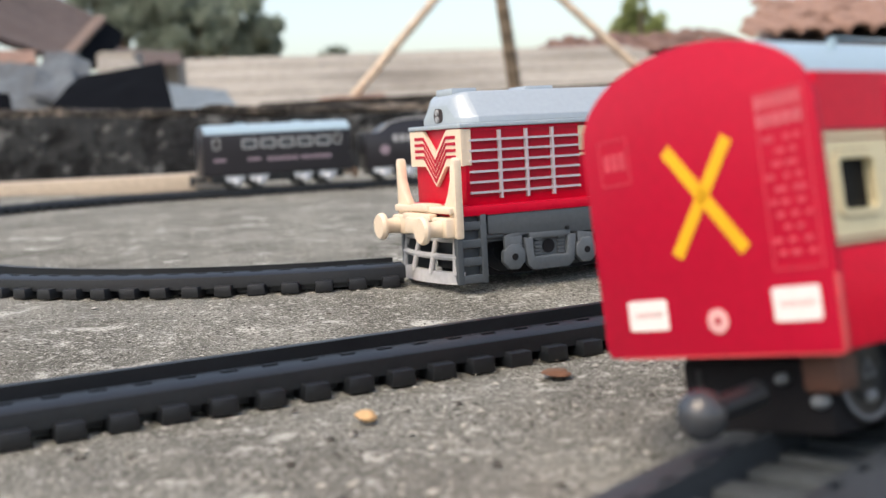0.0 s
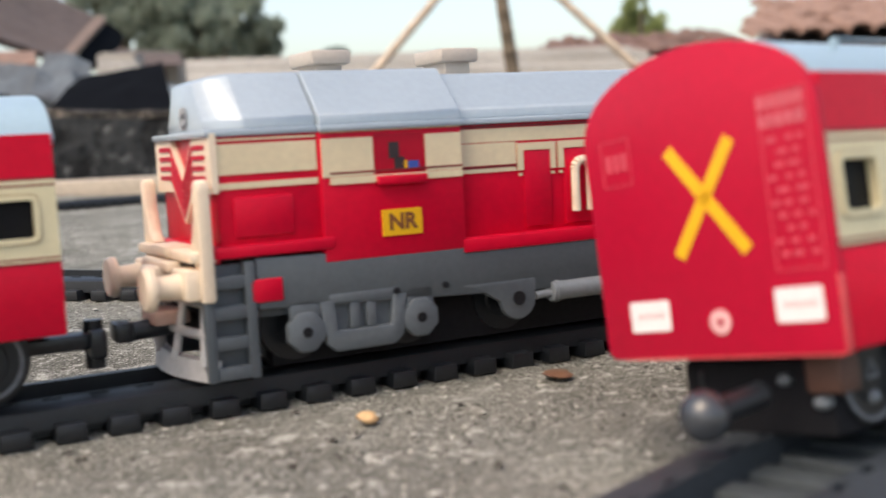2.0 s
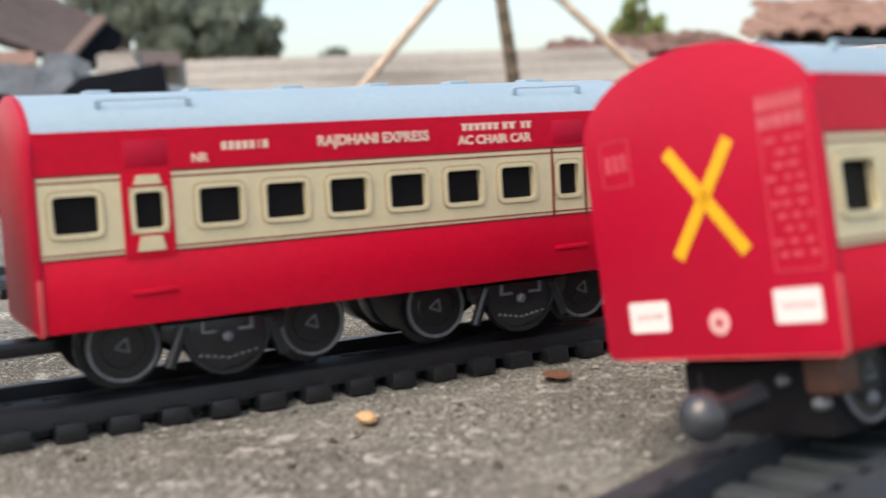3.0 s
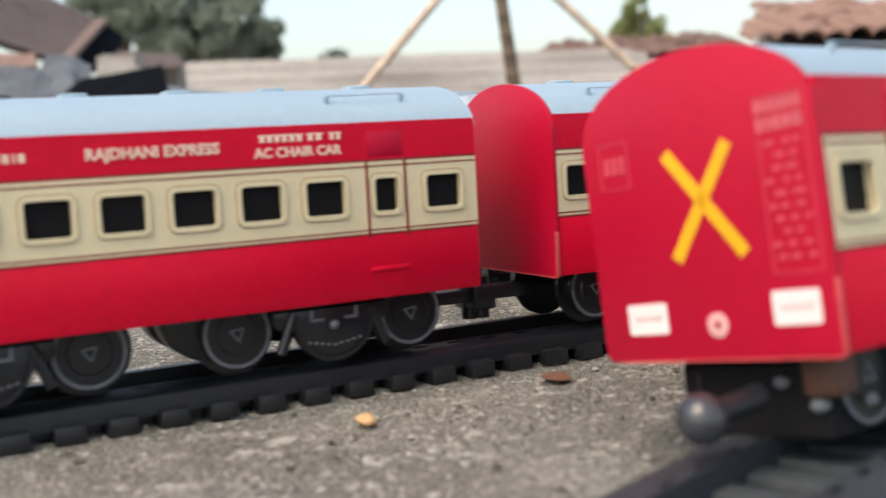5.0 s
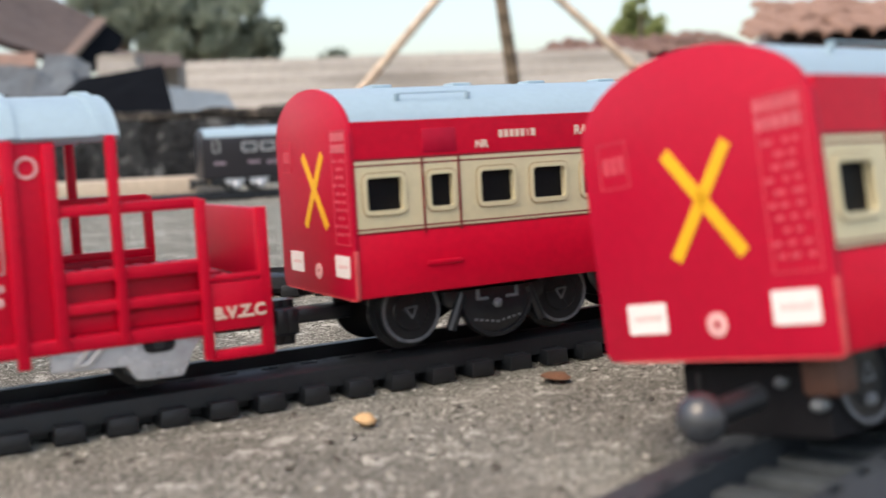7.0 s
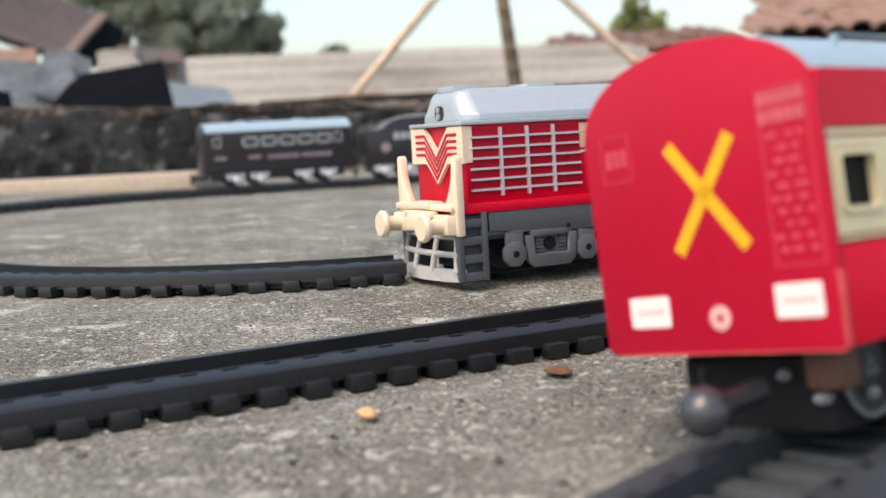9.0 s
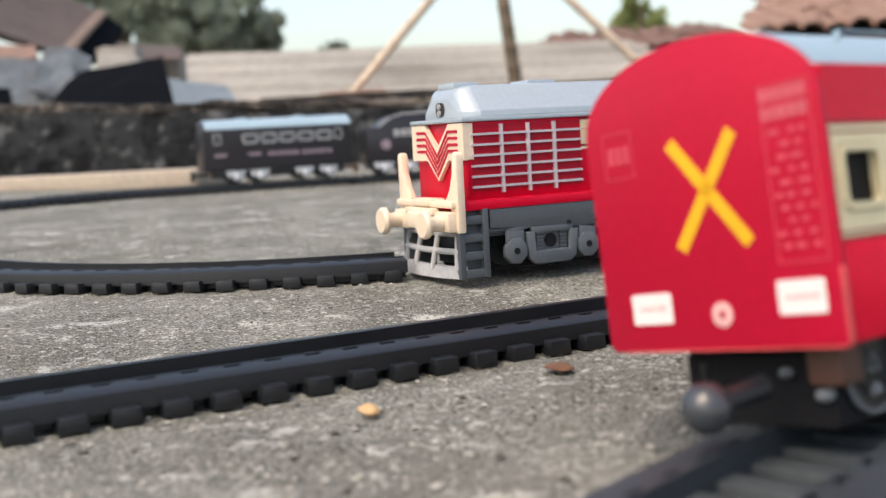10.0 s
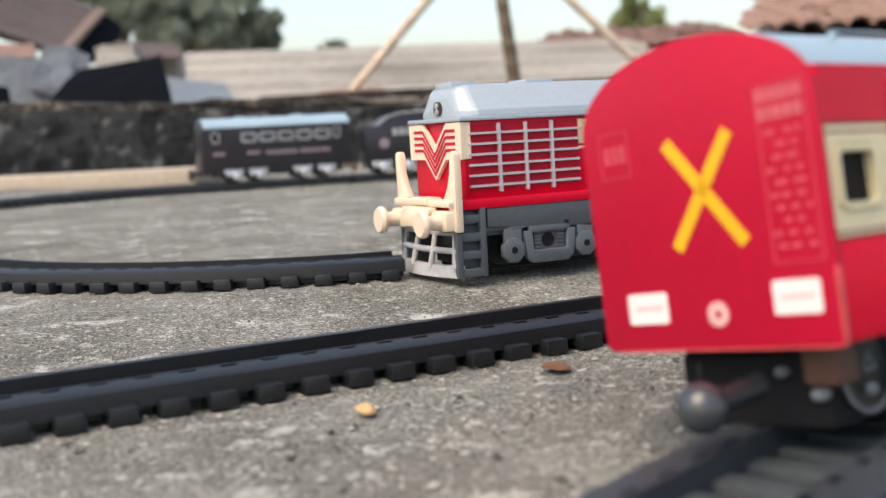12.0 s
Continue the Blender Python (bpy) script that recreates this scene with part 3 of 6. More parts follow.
        for x, w, z, h in [(0.1135, 0.012, 0.0704, 0.0004), (0.1265, 0.0045, 0.0704, 0.0004), (0.1325, 0.0035, 0.0704, 0.0004)] + [(0.1138 + 0.0020 * k, 0.0013, 0.0689, 0.0015) for k in range(6)] + [(0.1267, 0.0014, 0.0689, 0.0015), (0.1290, 0.0014, 0.0689, 0.0015), (0.1328, 0.0011, 0.0689, 0.0015), (0.1346, 0.0011, 0.0689, 0.0015)] + [(0.0458 + 0.0018 * k, 0.0013, 0.0671, 0.0021) for k in range(5)] + [(0.0552, 0.0004, 0.0671, 0.0021), (0.0564, 0.0014, 0.0671, 0.0021)]:
            br = bmesh.new()
            xx = x - CL if side < 0 else -x - w
            y = side * (hw + 0.0001)
            box(br, xx, xx + w, min(y, y - side * 0.0004), max(y, y - side * 0.0004), z, z + h)
            part("lettering_bar", br, LETTER, ob)
    # flat end walls: the rear one stands proud of the sides, the front one lies under the roof's end
    bm = bmesh.new()
    slab(bm, coach_section(hw + 0.0003, ZE, 22, ZT + 0.0003, ZB - 0.0004), "x", -CL, -CL + 0.0015, 0.0003)
    part("end_wall", bm, RED_END, ob, "glossy red end wall")
    bm = bmesh.new()
    slab(bm, coach_section(hw - 0.0003, ZE, 16, ZT - 0.0008), "x", XF - 0.0016, XF - 0.0002, 0.0003)
    part("end_wall", bm, RED_END, ob, "glossy red end wall")
    # Pale pinkish strips low on the near corner and along the bottom edge.
    bm = bmesh.new()
    box(bm, -CL - 0.0001, -CL + 0.0012, -hw - 0.0004, -hw + 0.0002, ZB - 0.0002, ZB + 0.0130, 0.0002)
    box(bm, -CL - 0.0001, -CL + 0.0010, -hw + 0.0006, hw - 0.0040, ZB - 0.0005, ZB - 0.0001)
    part("pale_edge", bm, PALE_EDGE, ob, "pale pinkish strip along the end wall's edges")
    bm = bmesh.new()
    top = [(y, z) for y, z in coach_section(hw + 0.0003, ZE + 0.0008, 18, ZT + 0.0002) if z > ZE - 0.0015]
    slab(bm, top + [(y * 0.94, z - 0.0014) for y, z in top][::-1], "x", -CL + 0.0015, XF + 0.0002)
    part("roof", bm, ROOF, ob, "pale blue-grey arched roof")
    for k in range(6):
        bm = bmesh.new()
        x = -CL + 0.022 + k * 0.0262
        box(bm, x - 0.0032, x + 0.0032, -0.0032, 0.0032, ZT - 0.0006, ZT + 0.0010, 0.0005)
        part("roof_vent", bm, ROOF, ob)
    for x in (-CL + 0.029, -0.029):
        for side in (-1, 1):
            bm = bmesh.new()
            y, z = side * 0.0205, ZE + 0.0084
            rod(bm, (x - 0.011, y, z), (x + 0.011, y, z + 0.0001), 0.00020, seg=8)
            for u in (-0.011, 0.011):
                rod(bm, (x + u, y, z), (x + u, y * 0.97, z - 0.0028), 0.0008, seg=8)
            part("roof_rail", bm, ROOF, ob)
    # underframe and bogies
    bm = bmesh.new()
    box(bm, -CL + 0.008, XF - 0.008, -hw + 0.004, hw - 0.004, 0.0258, 0.0280, 0.0004)
    for x in (-CL + 0.0453, -0.0424):
        box(bm, x - 0.012, x + 0.012, -0.0190, 0.0190, 0.0230, 0.0262, 0.0004)
    part("underframe", bm, WHEEL, ob, "black underframe")
    for side in (-1, 1):
        bm = bmesh.new()
        pts = [(CL / -2 + 0.0125 + 0.011 * math.cos(a), 0.0255 + 0.0115 * math.sin(a)) for a in np.linspace(math.pi, 2 * math.pi, 12)]
        slab(bm, pts, "y", *sorted((side * 0.004, side * 0.0135)), 0.0006)
        part("tank", bm, WHEEL, ob, "black rounded tank")
    for xb in (-CL + 0.0453, -0.0424):
        for side in (-1, 1):
            y0_, y1_ = sorted((side * 0.0192, side * 0.0222))
            bm = bmesh.new()
            arc = [(xb + 0.0118 * math.cos(a), 0.0222 + 0.0118 * math.sin(a)) for a in np.linspace(math.pi, 2 * math.pi, 14)]
            slab(bm, [(xb - 0.0118, 0.0250)] + arc + [(xb + 0.0118, 0.0250)], "y", y0_, y1_, 0.0006)
            slab(bm, [(xb - 0.0165, 0.0250), (xb - 0.0165, 0.0215), (xb - 0.014, 0.0195), (xb + 0.014, 0.0195), (xb + 0.0165, 0.0215), (xb + 0.0165, 0.0250)], "y", *sorted((side * 0.0190, side * 0.0212)), 0.0005)
            for u in (-1, 1):
                rod(bm, (xb + u * 0.0108, side * 0.0215, 0.0240), (xb + u * 0.0150, side * 0.0215, 0.0140), 0.0015, seg=10)
            part("bogie_side", bm, WHEEL, ob, "black bogie side frame")
            bm = bmesh.new()
            rim = [(xb + q * math.cos(a), 0.0222 + q * math.sin(a)) for q, st in ((0.0116, 1), (0.0104, -1)) for a in np.linspace(math.pi, 2 * math.pi, 12)[::st]]
            slab(bm, rim, "y", *sorted((side * 0.0220, side * 0.0228)))
            part("drum_rim", bm, WHEEL, ob)
            # Brackets and cap are grey to paint the glossy highlights on them.
            bm = bmesh.new()
            for u in (-1, 1):
                box(bm, *sorted((xb + u * 0.0060, xb + u * 0.0068)), *sorted((side * 0.0220, side * 0.0230)), 0.0216, 0.0248)
                box(bm, *sorted((xb + u * 0.0030, xb + u * 0.0068)), *sorted((side * 0.0220, side * 0.0230)), 0.0216, 0.0223)
            part("spring_bracket", bm, TREAD, ob, "grey edged spring bracket")
            bm = bmesh.new()
            ball(bm, (xb, side * 0.0226, 0.0203), 0.0014, (1, 0.7, 1))
            part("spring_cap", bm, TREAD, ob)
            bm = bmesh.new()
            box(bm, xb - 0.0076, xb + 0.0076, *sorted((side * 0.0218, side * 0.0221)), 0.0150, 0.0154)
            for u in range(-4, 5):
                box(bm, xb + u * 0.0018 - 0.0004, xb + u * 0.0018 + 0.0004, *sorted((side * 0.0220, side * 0.0226)), 0.0146 + 0.0003 * abs(u), 0.0152 + 0.0003 * abs(u))
            part("drum_trim", bm, TREAD, ob, "grey dotted moulding")
        for u in (-0.025, 0.025):
            wheelset(ob, xb + u)
    coupling(ob, XF, 1)
    if marked:
        sticker_wall(ob)
    else:
        coupling(ob, -CL, -1)
    return ob


def sticker_wall(ob):
    """The yellow cross, the white plates and the faded print on the last coach's end wall; v runs from the near side across."""
    x, t = -CL - 0.00008, 0.0002
    yy = lambda v: v - 0.0014 - W / 2

    def plate(name, v0, v1, z0, z1, material, label, r=0.0006):
        bm = bmesh.new()
        pts = [(yy(a), z) for a, z in ring_xz(v0, v1, z0, z1, r)]
        slab(bm, pts, "x", x - t * 0.4, x + t)
        part(name, bm, material, ob, label)
    for a, b in (((0.0340, 0.0648), (0.0184, 0.0448)), ((0.0196, 0.0650), (0.0340, 0.0448))):
        bm = bmesh.new()
        d = Vector((0, b[0] - a[0], b[1] - a[1]))
        k = bmesh.new()
        box(k, -t * 0.6, t, -d.length / 2, d.length / 2, -0.0013, 0.0013)
        ang = math.atan2(d.z, d.y)
        join(bm, k, Matrix.Translation((x, yy((a[0] + b[0]) / 2), (a[1] + b[1]) / 2)) @ Matrix.Rotation(ang, 4, "X"))
        part("cross_bar", bm, YELLOW, ob, "yellow painted cross bar")
    plate("plate", 0.0046, 0.0142, 0.0317, 0.0377, WHITE, "white sticker plate")
    plate("plate", 0.0382, 0.0481, 0.0312, 0.0371, WHITE, "white sticker plate")
    for v0, z0 in ((0.0046, 0.0342), (0.0382, 0.0337)):
        for k in range(4):
            plate("plate_print", v0 + 0.0015 + 0.0017 * k, v0 + 0.0028 + 0.0017 * k, z0, z0 + 0.0010, PINK, "", 0.0002)
    bm = bmesh.new()
    b = bmesh.new()
    n = 20
    rings = [[b.verts.new((xx, yy(0.0265) + q * math.cos(6.2832 * i / n), 0.0324 + q * math.sin(6.2832 * i / n))) for i in range(n)]
             for q, xx in ((0.0023, x - t), (0.0023, x + t), (0.0008, x + t), (0.0008, x - t))]
    for j in range(4):
        for i in range(n):
            b.faces.new((rings[j][i], rings[j][(i + 1) % n], rings[(j + 1) % 4][(i + 1) % n], rings[(j + 1) % 4][i]))
    join(bm, b)
    part("lamp_ring", bm, PINK, ob, "pale ring round the tail lamp")
    plate("lamp_centre", 0.0258, 0.0272, 0.0317, 0.0331, RED_DEEP, "", 0.0006)
    # box of faded print in the upper corner: a thin frame and bars
    for v0, v1, z0, z1 in ((0.0432, 0.0508, 0.0688, 0.0690), (0.0432, 0.0508, 0.0600, 0.0602), (0.0432, 0.0434, 0.0602, 0.0688), (0.0506, 0.0508, 0.0602, 0.0688)):
        plate("print_bar", v0, v1, z0, z1, PRINT, "", 0.00008)
    for k in range(3):
        plate("print_bar", 0.0443 + 0.0020 * k, 0.0456 + 0.0020 * k, 0.0628, 0.0662, PRINT, "", 0.0002)
    for v0, v1, z0, z1 in ((0.0030, 0.0130, 0.0710, 0.0712), (0.0030, 0.0130, 0.0406, 0.0408), (0.0030, 0.0032, 0.0408, 0.0710), (0.0128, 0.0130, 0.0408, 0.0710)):
        plate("print_bar", v0, v1, z0, z1, PRINT, "", 0.00008)
    rnd = random.Random(4)
    for k in range(2):
        v = 0.0038
        while v < 0.0118:
            w = rnd.uniform(0.0010, 0.0018)
            plate("print_bar", v, v + w, 0.0683 - 0.0031 * k, 0.0706 - 0.0031 * k, PRINT_BOLD, "", 0.0002)
            v += w + 0.0004
    for k in range(10):
        z = 0.0626 - k * 0.00218
        v = 0.0040 + rnd.uniform(0, 0.002)
        while v < 0.0110:
            w = rnd.uniform(0.0010, 0.0026)
            plate("print_bar", v, min(v + w, 0.0124), z, z + 0.0009, PRINT, "", 0.0002)
            v += w + rnd.uniform(0.0006, 0.0020)


# ---- the diesel engine ----
def diesel_engine(label, group="red diesel engines"):
    """Origin on the rails' middle at the front buffer beam, x forward; 0.230 long between the beams."""
    ob = thing("locomotive", label, "toy locomotive", group)
    hw, hh = W / 2, W / 2 - 0.0038
    bm = bmesh.new()
    box(bm, -0.158, -0.0100, -hw, hw, 0.0352, 0.0392, 0.0006)
    part("walkway", bm, RED, ob, "red walkway sill")
    bm = bmesh.new()
    box(bm, -0.1575, -0.0160, -hh, hh, 0.0386, 0.0705, 0.0005)
    part("hood", bm, RED, ob, "red long hood")
    bm = bmesh.new()
    box(bm, -0.199, -0.1570, -hw + 0.0004, hw - 0.0004, 0.0365, 0.0708, 0.0006)
    part("cab", bm, RED, ob, "red driving cab")
    bm = bmesh.new()
    box(bm, -0.2262, -0.198, -hh - 0.0022, hh + 0.0022, 0.0420, 0.0705, 0.0006)
    box(bm, -0.2290, -0.196, -hw, hw, 0.0400, 0.0432, 0.0006)
    part("short_hood", bm, RED, ob, "red short hood")
    # roofs: a thin eaves plate, low side walls, slopes and a flat ridge; the noses narrow to a small upright face
    def roof_body(nm, stations):
        b = bmesh.new()
        rows = []
        for x, w, wt, zt in stations:
            half = [(w, 0.0720), (w, 0.0746), (w - 0.0012, 0.0756), (wt + 0.0012, zt - 0.0008), (wt, zt)]
            rows.append([b.verts.new((x, -y, z)) for y, z in half] + [b.verts.new((x, y, z)) for y, z in half[::-1]])
        for a, c in zip(rows, rows[1:]):
            for i in range(len(a) - 1):
                b.faces.new((a[i], c[i], c[i + 1], a[i + 1]))
            b.faces.new((a[-1], c[-1], c[0], a[0]))
        b.faces.new(rows[0])
        b.faces.new(rows[-1][::-1])
        bmesh.ops.recalc_face_normals(b, faces=b.faces[:])
        bmesh.ops.bevel(b, geom=b.edges[:], offset=0.0003, segments=1, affect='EDGES')
        part(nm, b, SILVER, ob, "silver-grey moulded roof")
    wf, wr = hh - 0.0006, hh + 0.0014
    roof_body("roof", ((-0.157, wf, 0.0125, 0.0852), (-0.0235, wf, 0.0125, 0.0852), (-0.0200, wf - 0.0028, 0.0108, 0.0844), (-0.0178, wf - 0.0052, 0.0090, 0.0828), (-0.0165, wf - 0.0078, 0.0072, 0.0800)))
    roof_body("cab_roof", ((-0.1985, hw - 0.0006, 0.0140, 0.0868), (-0.1570, hw - 0.0006, 0.0140, 0.0868)))
    roof_body("roof", ((-0.2262, wr - 0.0085, 0.0085, 0.0846), (-0.2225, wr - 0.0040, 0.0110, 0.0860), (-0.2180, wr, 0.0130, 0.0866), (-0.1987, wr, 0.0130, 0.0866)))
    for x0_, x1_, w in ((-0.1570, -0.0135, hh + 0.0016), (-0.1990, -0.1565, hw + 0.0010), (-0.2285, -0.1985, hh + 0.0030)):
        bm = bmesh.new()
        box(bm, x0_, x1_, -w, w, 0.0703, 0.0721, 0.0004)
        part("eave", bm, SILVER, ob, "silver-grey eaves moulding")
    for x0_, x1_ in ((-0.0680, -0.0545), (-0.0310, -0.0195)):
        bm = bmesh.new()
        box(bm, x0_, x1_, -0.0075, 0.0075, 0.0830, 0.0868, 0.0005)
        part("roof_hatch", bm, SILVER, ob)
    for x0_, x1_ in ((-0.1925, -0.1805), (-0.1525, -0.1400)):
        bm = bmesh.new()
        box(bm, x0_ + 0.002, x1_ - 0.002, -0.007, 0.007, 0.0850, 0.0895, 0.0006)
        box(bm, x0_, x1_, -0.009, 0.009, 0.0888, 0.0928, 0.0010)
        part("air_horn_box", bm, BEIGE, ob, "greyish beige box on the roof")
    for x, way in ((-0.0166, 1), (-0.2261, -1)):
        # Front plate is near-black: the hollow nose's shade put into the colour.
        bm = bmesh.new()
        slab(bm, [(a, b + 0.0735) for a, b in ring_xz(-0.0040, 0.0040, -0.0005, 0.0054, 0.0025)], "x", *sorted((x - way * 0.001, x + way * 0.0003)))
        part("lamp_plate", bm, DARK_PRINT if way > 0 else STEEL, ob, "flat lamp plate, the front one dark for the nose's hollow")
        for z in (0.0745, 0.0772):
            bm = bmesh.new()
            rod(bm, (x, -0.0004, z), (x + way * 0.0010, -0.0004, z), 0.0013, 0.0012, seg=16)
            part("headlight", bm, GREY_PRINT, ob, "silvered headlight")
    for side in (-1, 1):
        yo = side * hh

        def plate(name, x0_, x1_, z0, z1, material, label="", out=0.0005, y=yo, bev=0.0):
            b = bmesh.new()
            a, c = sorted((y - side * 0.0006, y + side * out))
            box(b, x0_, x1_, a, c, z0, z1, bev)
            part(name, b, material, ob, label)
        # Flat plate in deeper red paints the shade behind the slats.
        plate("grille_shade_plate", -0.0690, -0.0175, 0.0425, 0.0690, RED_DEEP, "deeper red plate, the grille's recess shade in its colour", 0.0002)
        for k in range(6):
            z = 0.0438 + k * 0.0042
            plate("grille_slat", -0.0690, -0.0175, z, z + 0.0009, LILAC, "", 0.0016)
        for x in (-0.0560, -0.0436, -0.0312):
            plate("grille_bar", x - 0.0005, x + 0.0005, 0.0415, 0.0690, LILAC, "", 0.0019)
        plate("stripe", -0.1565, -0.0695, 0.0652, 0.0690, CREAM, "", 0.0004)
        plate("pinstripe", -0.1565, -0.0695, 0.0693, 0.0698, MAROON, "", 0.0005)
        doors = ((-0.1356, -0.1268), (-0.1218, -0.1130), (-0.1050, -0.0962), (-0.0912, -0.0816))
        for x0_, x1_ in doors:
            plate("door_panel", x0_ - 0.0002, x1_ + 0.0002, 0.0405, 0.0622, RED, "red hood door", 0.0007, yo, 0.0002)
            plate("door_frame", x0_ - 0.0020, x1_ + 0.0020, 0.0624, 0.0645, CREAM, "", 0.0009)
            for u in (x0_ - 0.0020, x1_ + 0.0002):
                plate("door_frame", u, u + 0.0018, 0.0568, 0.0624, CREAM, "", 0.0009)
                plate("door_line", u + 0.0004, u + 0.0014, 0.0552, 0.0560, CREAM, "", 0.0006)
        for x0_, x1_ in ((-0.1565, -0.1380), (-0.1108, -0.1072), (-0.0794, -0.0695)):
            plate("stripe", x0_, x1_, 0.0588, 0.0650, CREAM, "", 0.0004)
            plate("stripe", x0_, x1_, 0.0568, 0.0579, CREAM, "", 0.0004)
            plate("pinstripe", x0_, x1_, 0.0580, 0.0586, MAROON, "", 0.0005)
        for x0_, x1_ in ((-0.1206, -0.1130), (-0.1061, -0.0985)):
            b = bmesh.new()
            y = yo + side * 0.0024
            r = (x1_ - x0_) / 2 - 0.0012
            xc = (x0_ + x1_) / 2
            path = [(xc - r, 0.0440), (xc - r, 0.0562)] + [(xc - r * math.cos(a), 0.0562 + r * math.sin(a)) for a in np.linspace(0.3, 2.84, 7)] + [(xc + r, 0.0562), (xc + r, 0.0440)]
            for p, q in zip(path, path[1:]):
                rod(b, (p[0], y, p[1]), (q[0], y, q[1]), 0.0013, seg=10)
            part("handrail", b, IVORY, ob, "ivory hooped handrail")
        # cab side
        ys = side * (hw - 0.0004)
        plate("cab_stripe", -0.1985, -0.1840, 0.0585, 0.0685, CREAM, "", 0.0004, ys)
        plate("cab_stripe", -0.1685, -0.1575, 0.0585, 0.0685, CREAM, "", 0.0004, ys)
        plate("cab_stripe", -0.1965, -0.1575, 0.0565, 0.0584, CREAM, "", 0.0005, ys)
        plate("cab_stripe", -0.1985, -0.1575, 0.0700, 0.0706, CREAM, "", 0.0005, ys)
        plate("pinstripe", -0.1965, -0.1575, 0.0592, 0.0597, MAROON, "", 0.0005, ys)
        plate("cab_window", -0.1836, -0.1689, 0.0590, 0.0690, RED_DEEP, "red printed cab window", 0.0003, ys)
        for x0_, x1_, z0, z1, mt in ((-0.1795, -0.1765, 0.0625, 0.0668, DARK_PRINT), (-0.1780, -0.1750, 0.0597, 0.0628, DARK_PRINT), (-0.1752, -0.1742, 0.0597, 0.0618, YELLOW), (-0.1740, -0.1708, 0.0597, 0.0616, BLUE)):
            plate("window_print", x0_, x1_, z0, z1, mt, "", 0.0005, ys)
        plate("window_ledge", -0.1835, -0.1690, 0.0556, 0.0580, RED, "", 0.0022, ys, 0.0004)
        plate("yellow_plate", -0.1824, -0.1708, 0.0420, 0.0490, YELLOW, "yellow plate with brown letters", 0.0006, ys)
        words("NR", 0.0060, flat_on_side(-0.1766, ys + side * 0.0007, 0.0455, side), BROWN_INK, ob)
        ysh = side * (hh + 0.0022)
        plate("stripe", -0.2262, -0.1995, 0.0608, 0.0684, CREAM, "", 0.0004, ysh)
        plate("stripe", -0.2262, -0.1995, 0.0572, 0.0588, CREAM, "", 0.0004, ysh)
        plate("pinstripe", -0.2262, -0.1995, 0.0692, 0.0697, CREAM, "", 0.0004, ysh)
        plate("side_panel", -0.2225, -0.2065, 0.0448, 0.0552, RED, "", 0.0009, ysh, 0.0008)
        plate("red_step", -0.2200, -0.2112, 0.0282, 0.0342, RED, "red step block", 0.0030, side * (hw - 0.003), 0.0005)
    # ends: cream chevrons, beam, posts, buffers, grey ladders and cowcatcher
    for xe, way, z_off, hood_w, xf in ((-0.0093, 1, 0.0, hh, -0.0150), (-0.2312, -1, 0.0030, hh + 0.0022, -0.2266)):
        z_up = 0.0012 if way < 0 else 0.0
        for s in (-1, 1):                                # ivory chevron plate in two halves, red lines sunk in its face
            b = bmesh.new()
            slab(b, [(s * (hood_w + 0.0009), 0.0700 + z_up), (s * 0.0112, 0.0700 + z_up), (0.0, 0.0602), (0.0, 0.0468 + z_up), (s * 0.0095, 0.0552 + z_up), (s * (hood_w + 0.0009), 0.0552 + z_up)], "x", *sorted((xf - way * 0.0006, xf + way * 0.0010)))
            part("chevron", b, IVORY, ob, "ivory chevron plate")
            for k in range(4):
                b = bmesh.new()
                z = 0.0674 - 0.0026 * k + z_up
                slab(b, [(s * (hood_w - 0.0040), z), (s * 0.0104, z), (0.0, z - 0.0098), (0.0, z - 0.0098 - 0.0016), (s * 0.0106, z - 0.0012), (s * (hood_w - 0.0040), z - 0.0012)], "x", *sorted((xf, xf + way * 0.0013)))
                part("chevron_line", b, RED_END, ob, "red chevron line")
            b = bmesh.new()                              # the plate's edge turns round the corner of the hood
            box(b, *sorted((xf - way * (0.0036 if way > 0 else 0.0008), xf - way * 0.0003)), *sorted((s * (hood_w + 0.0006), s * (hood_w - 0.0010))), 0.0554 + z_up, 0.0698 + z_up)
            part("corner_trim", b, IVORY, ob)
            b = bmesh.new()                              # red sill in front of the hood
            box(b, *sorted((xf, xe - way * 0.003)), *sorted((s * 0.0010, s * (hw - 0.001))), 0.0360 + z_off, 0.0398 + z_off, 0.0004)
            part("front_sill", b, RED, ob)
        b = bmesh.new()
        box(b, *sorted((xe - way * 0.0040, xe + way * 0.0035)), -hw + 0.0003, hw - 0.0003, 0.0366 + z_off, 0.0394 + z_off, 0.0008)
        box(b, *sorted((xe - way * 0.0030, xe + way * 0.0045)), -0.0080, 0.0080, 0.0372 + z_off, 0.0402 + z_off, 0.0008)
        part("beam", b, IVORY, ob, "ivory buffer beam")
        for s in (-1, 1):
            b = bmesh.new()
            xo = xe - way * 0.0006
            slab(b, [(s * 0.0280, 0.0266 + z_off), (s * 0.0280, 0.0572 + z_up), (s * 0.0272, 0.0588 + z_up), (s * 0.0250, 0.0590 + z_up), (s * 0.0240, 0.0576 + z_up), (s * 0.0232, 0.0500 + z_up), (s * 0.0205, 0.0440 + z_up), (s * 0.0168, 0.0396 + z_off), (s * 0.0214, 0.0384 + z_off), (s * 0.0214, 0.0266 + z_off)], "x", xo - 0.0018, xo + 0.0018, 0.0009)
            part("post", b, IVORY, ob, "ivory handrail post")
            b = bmesh.new()
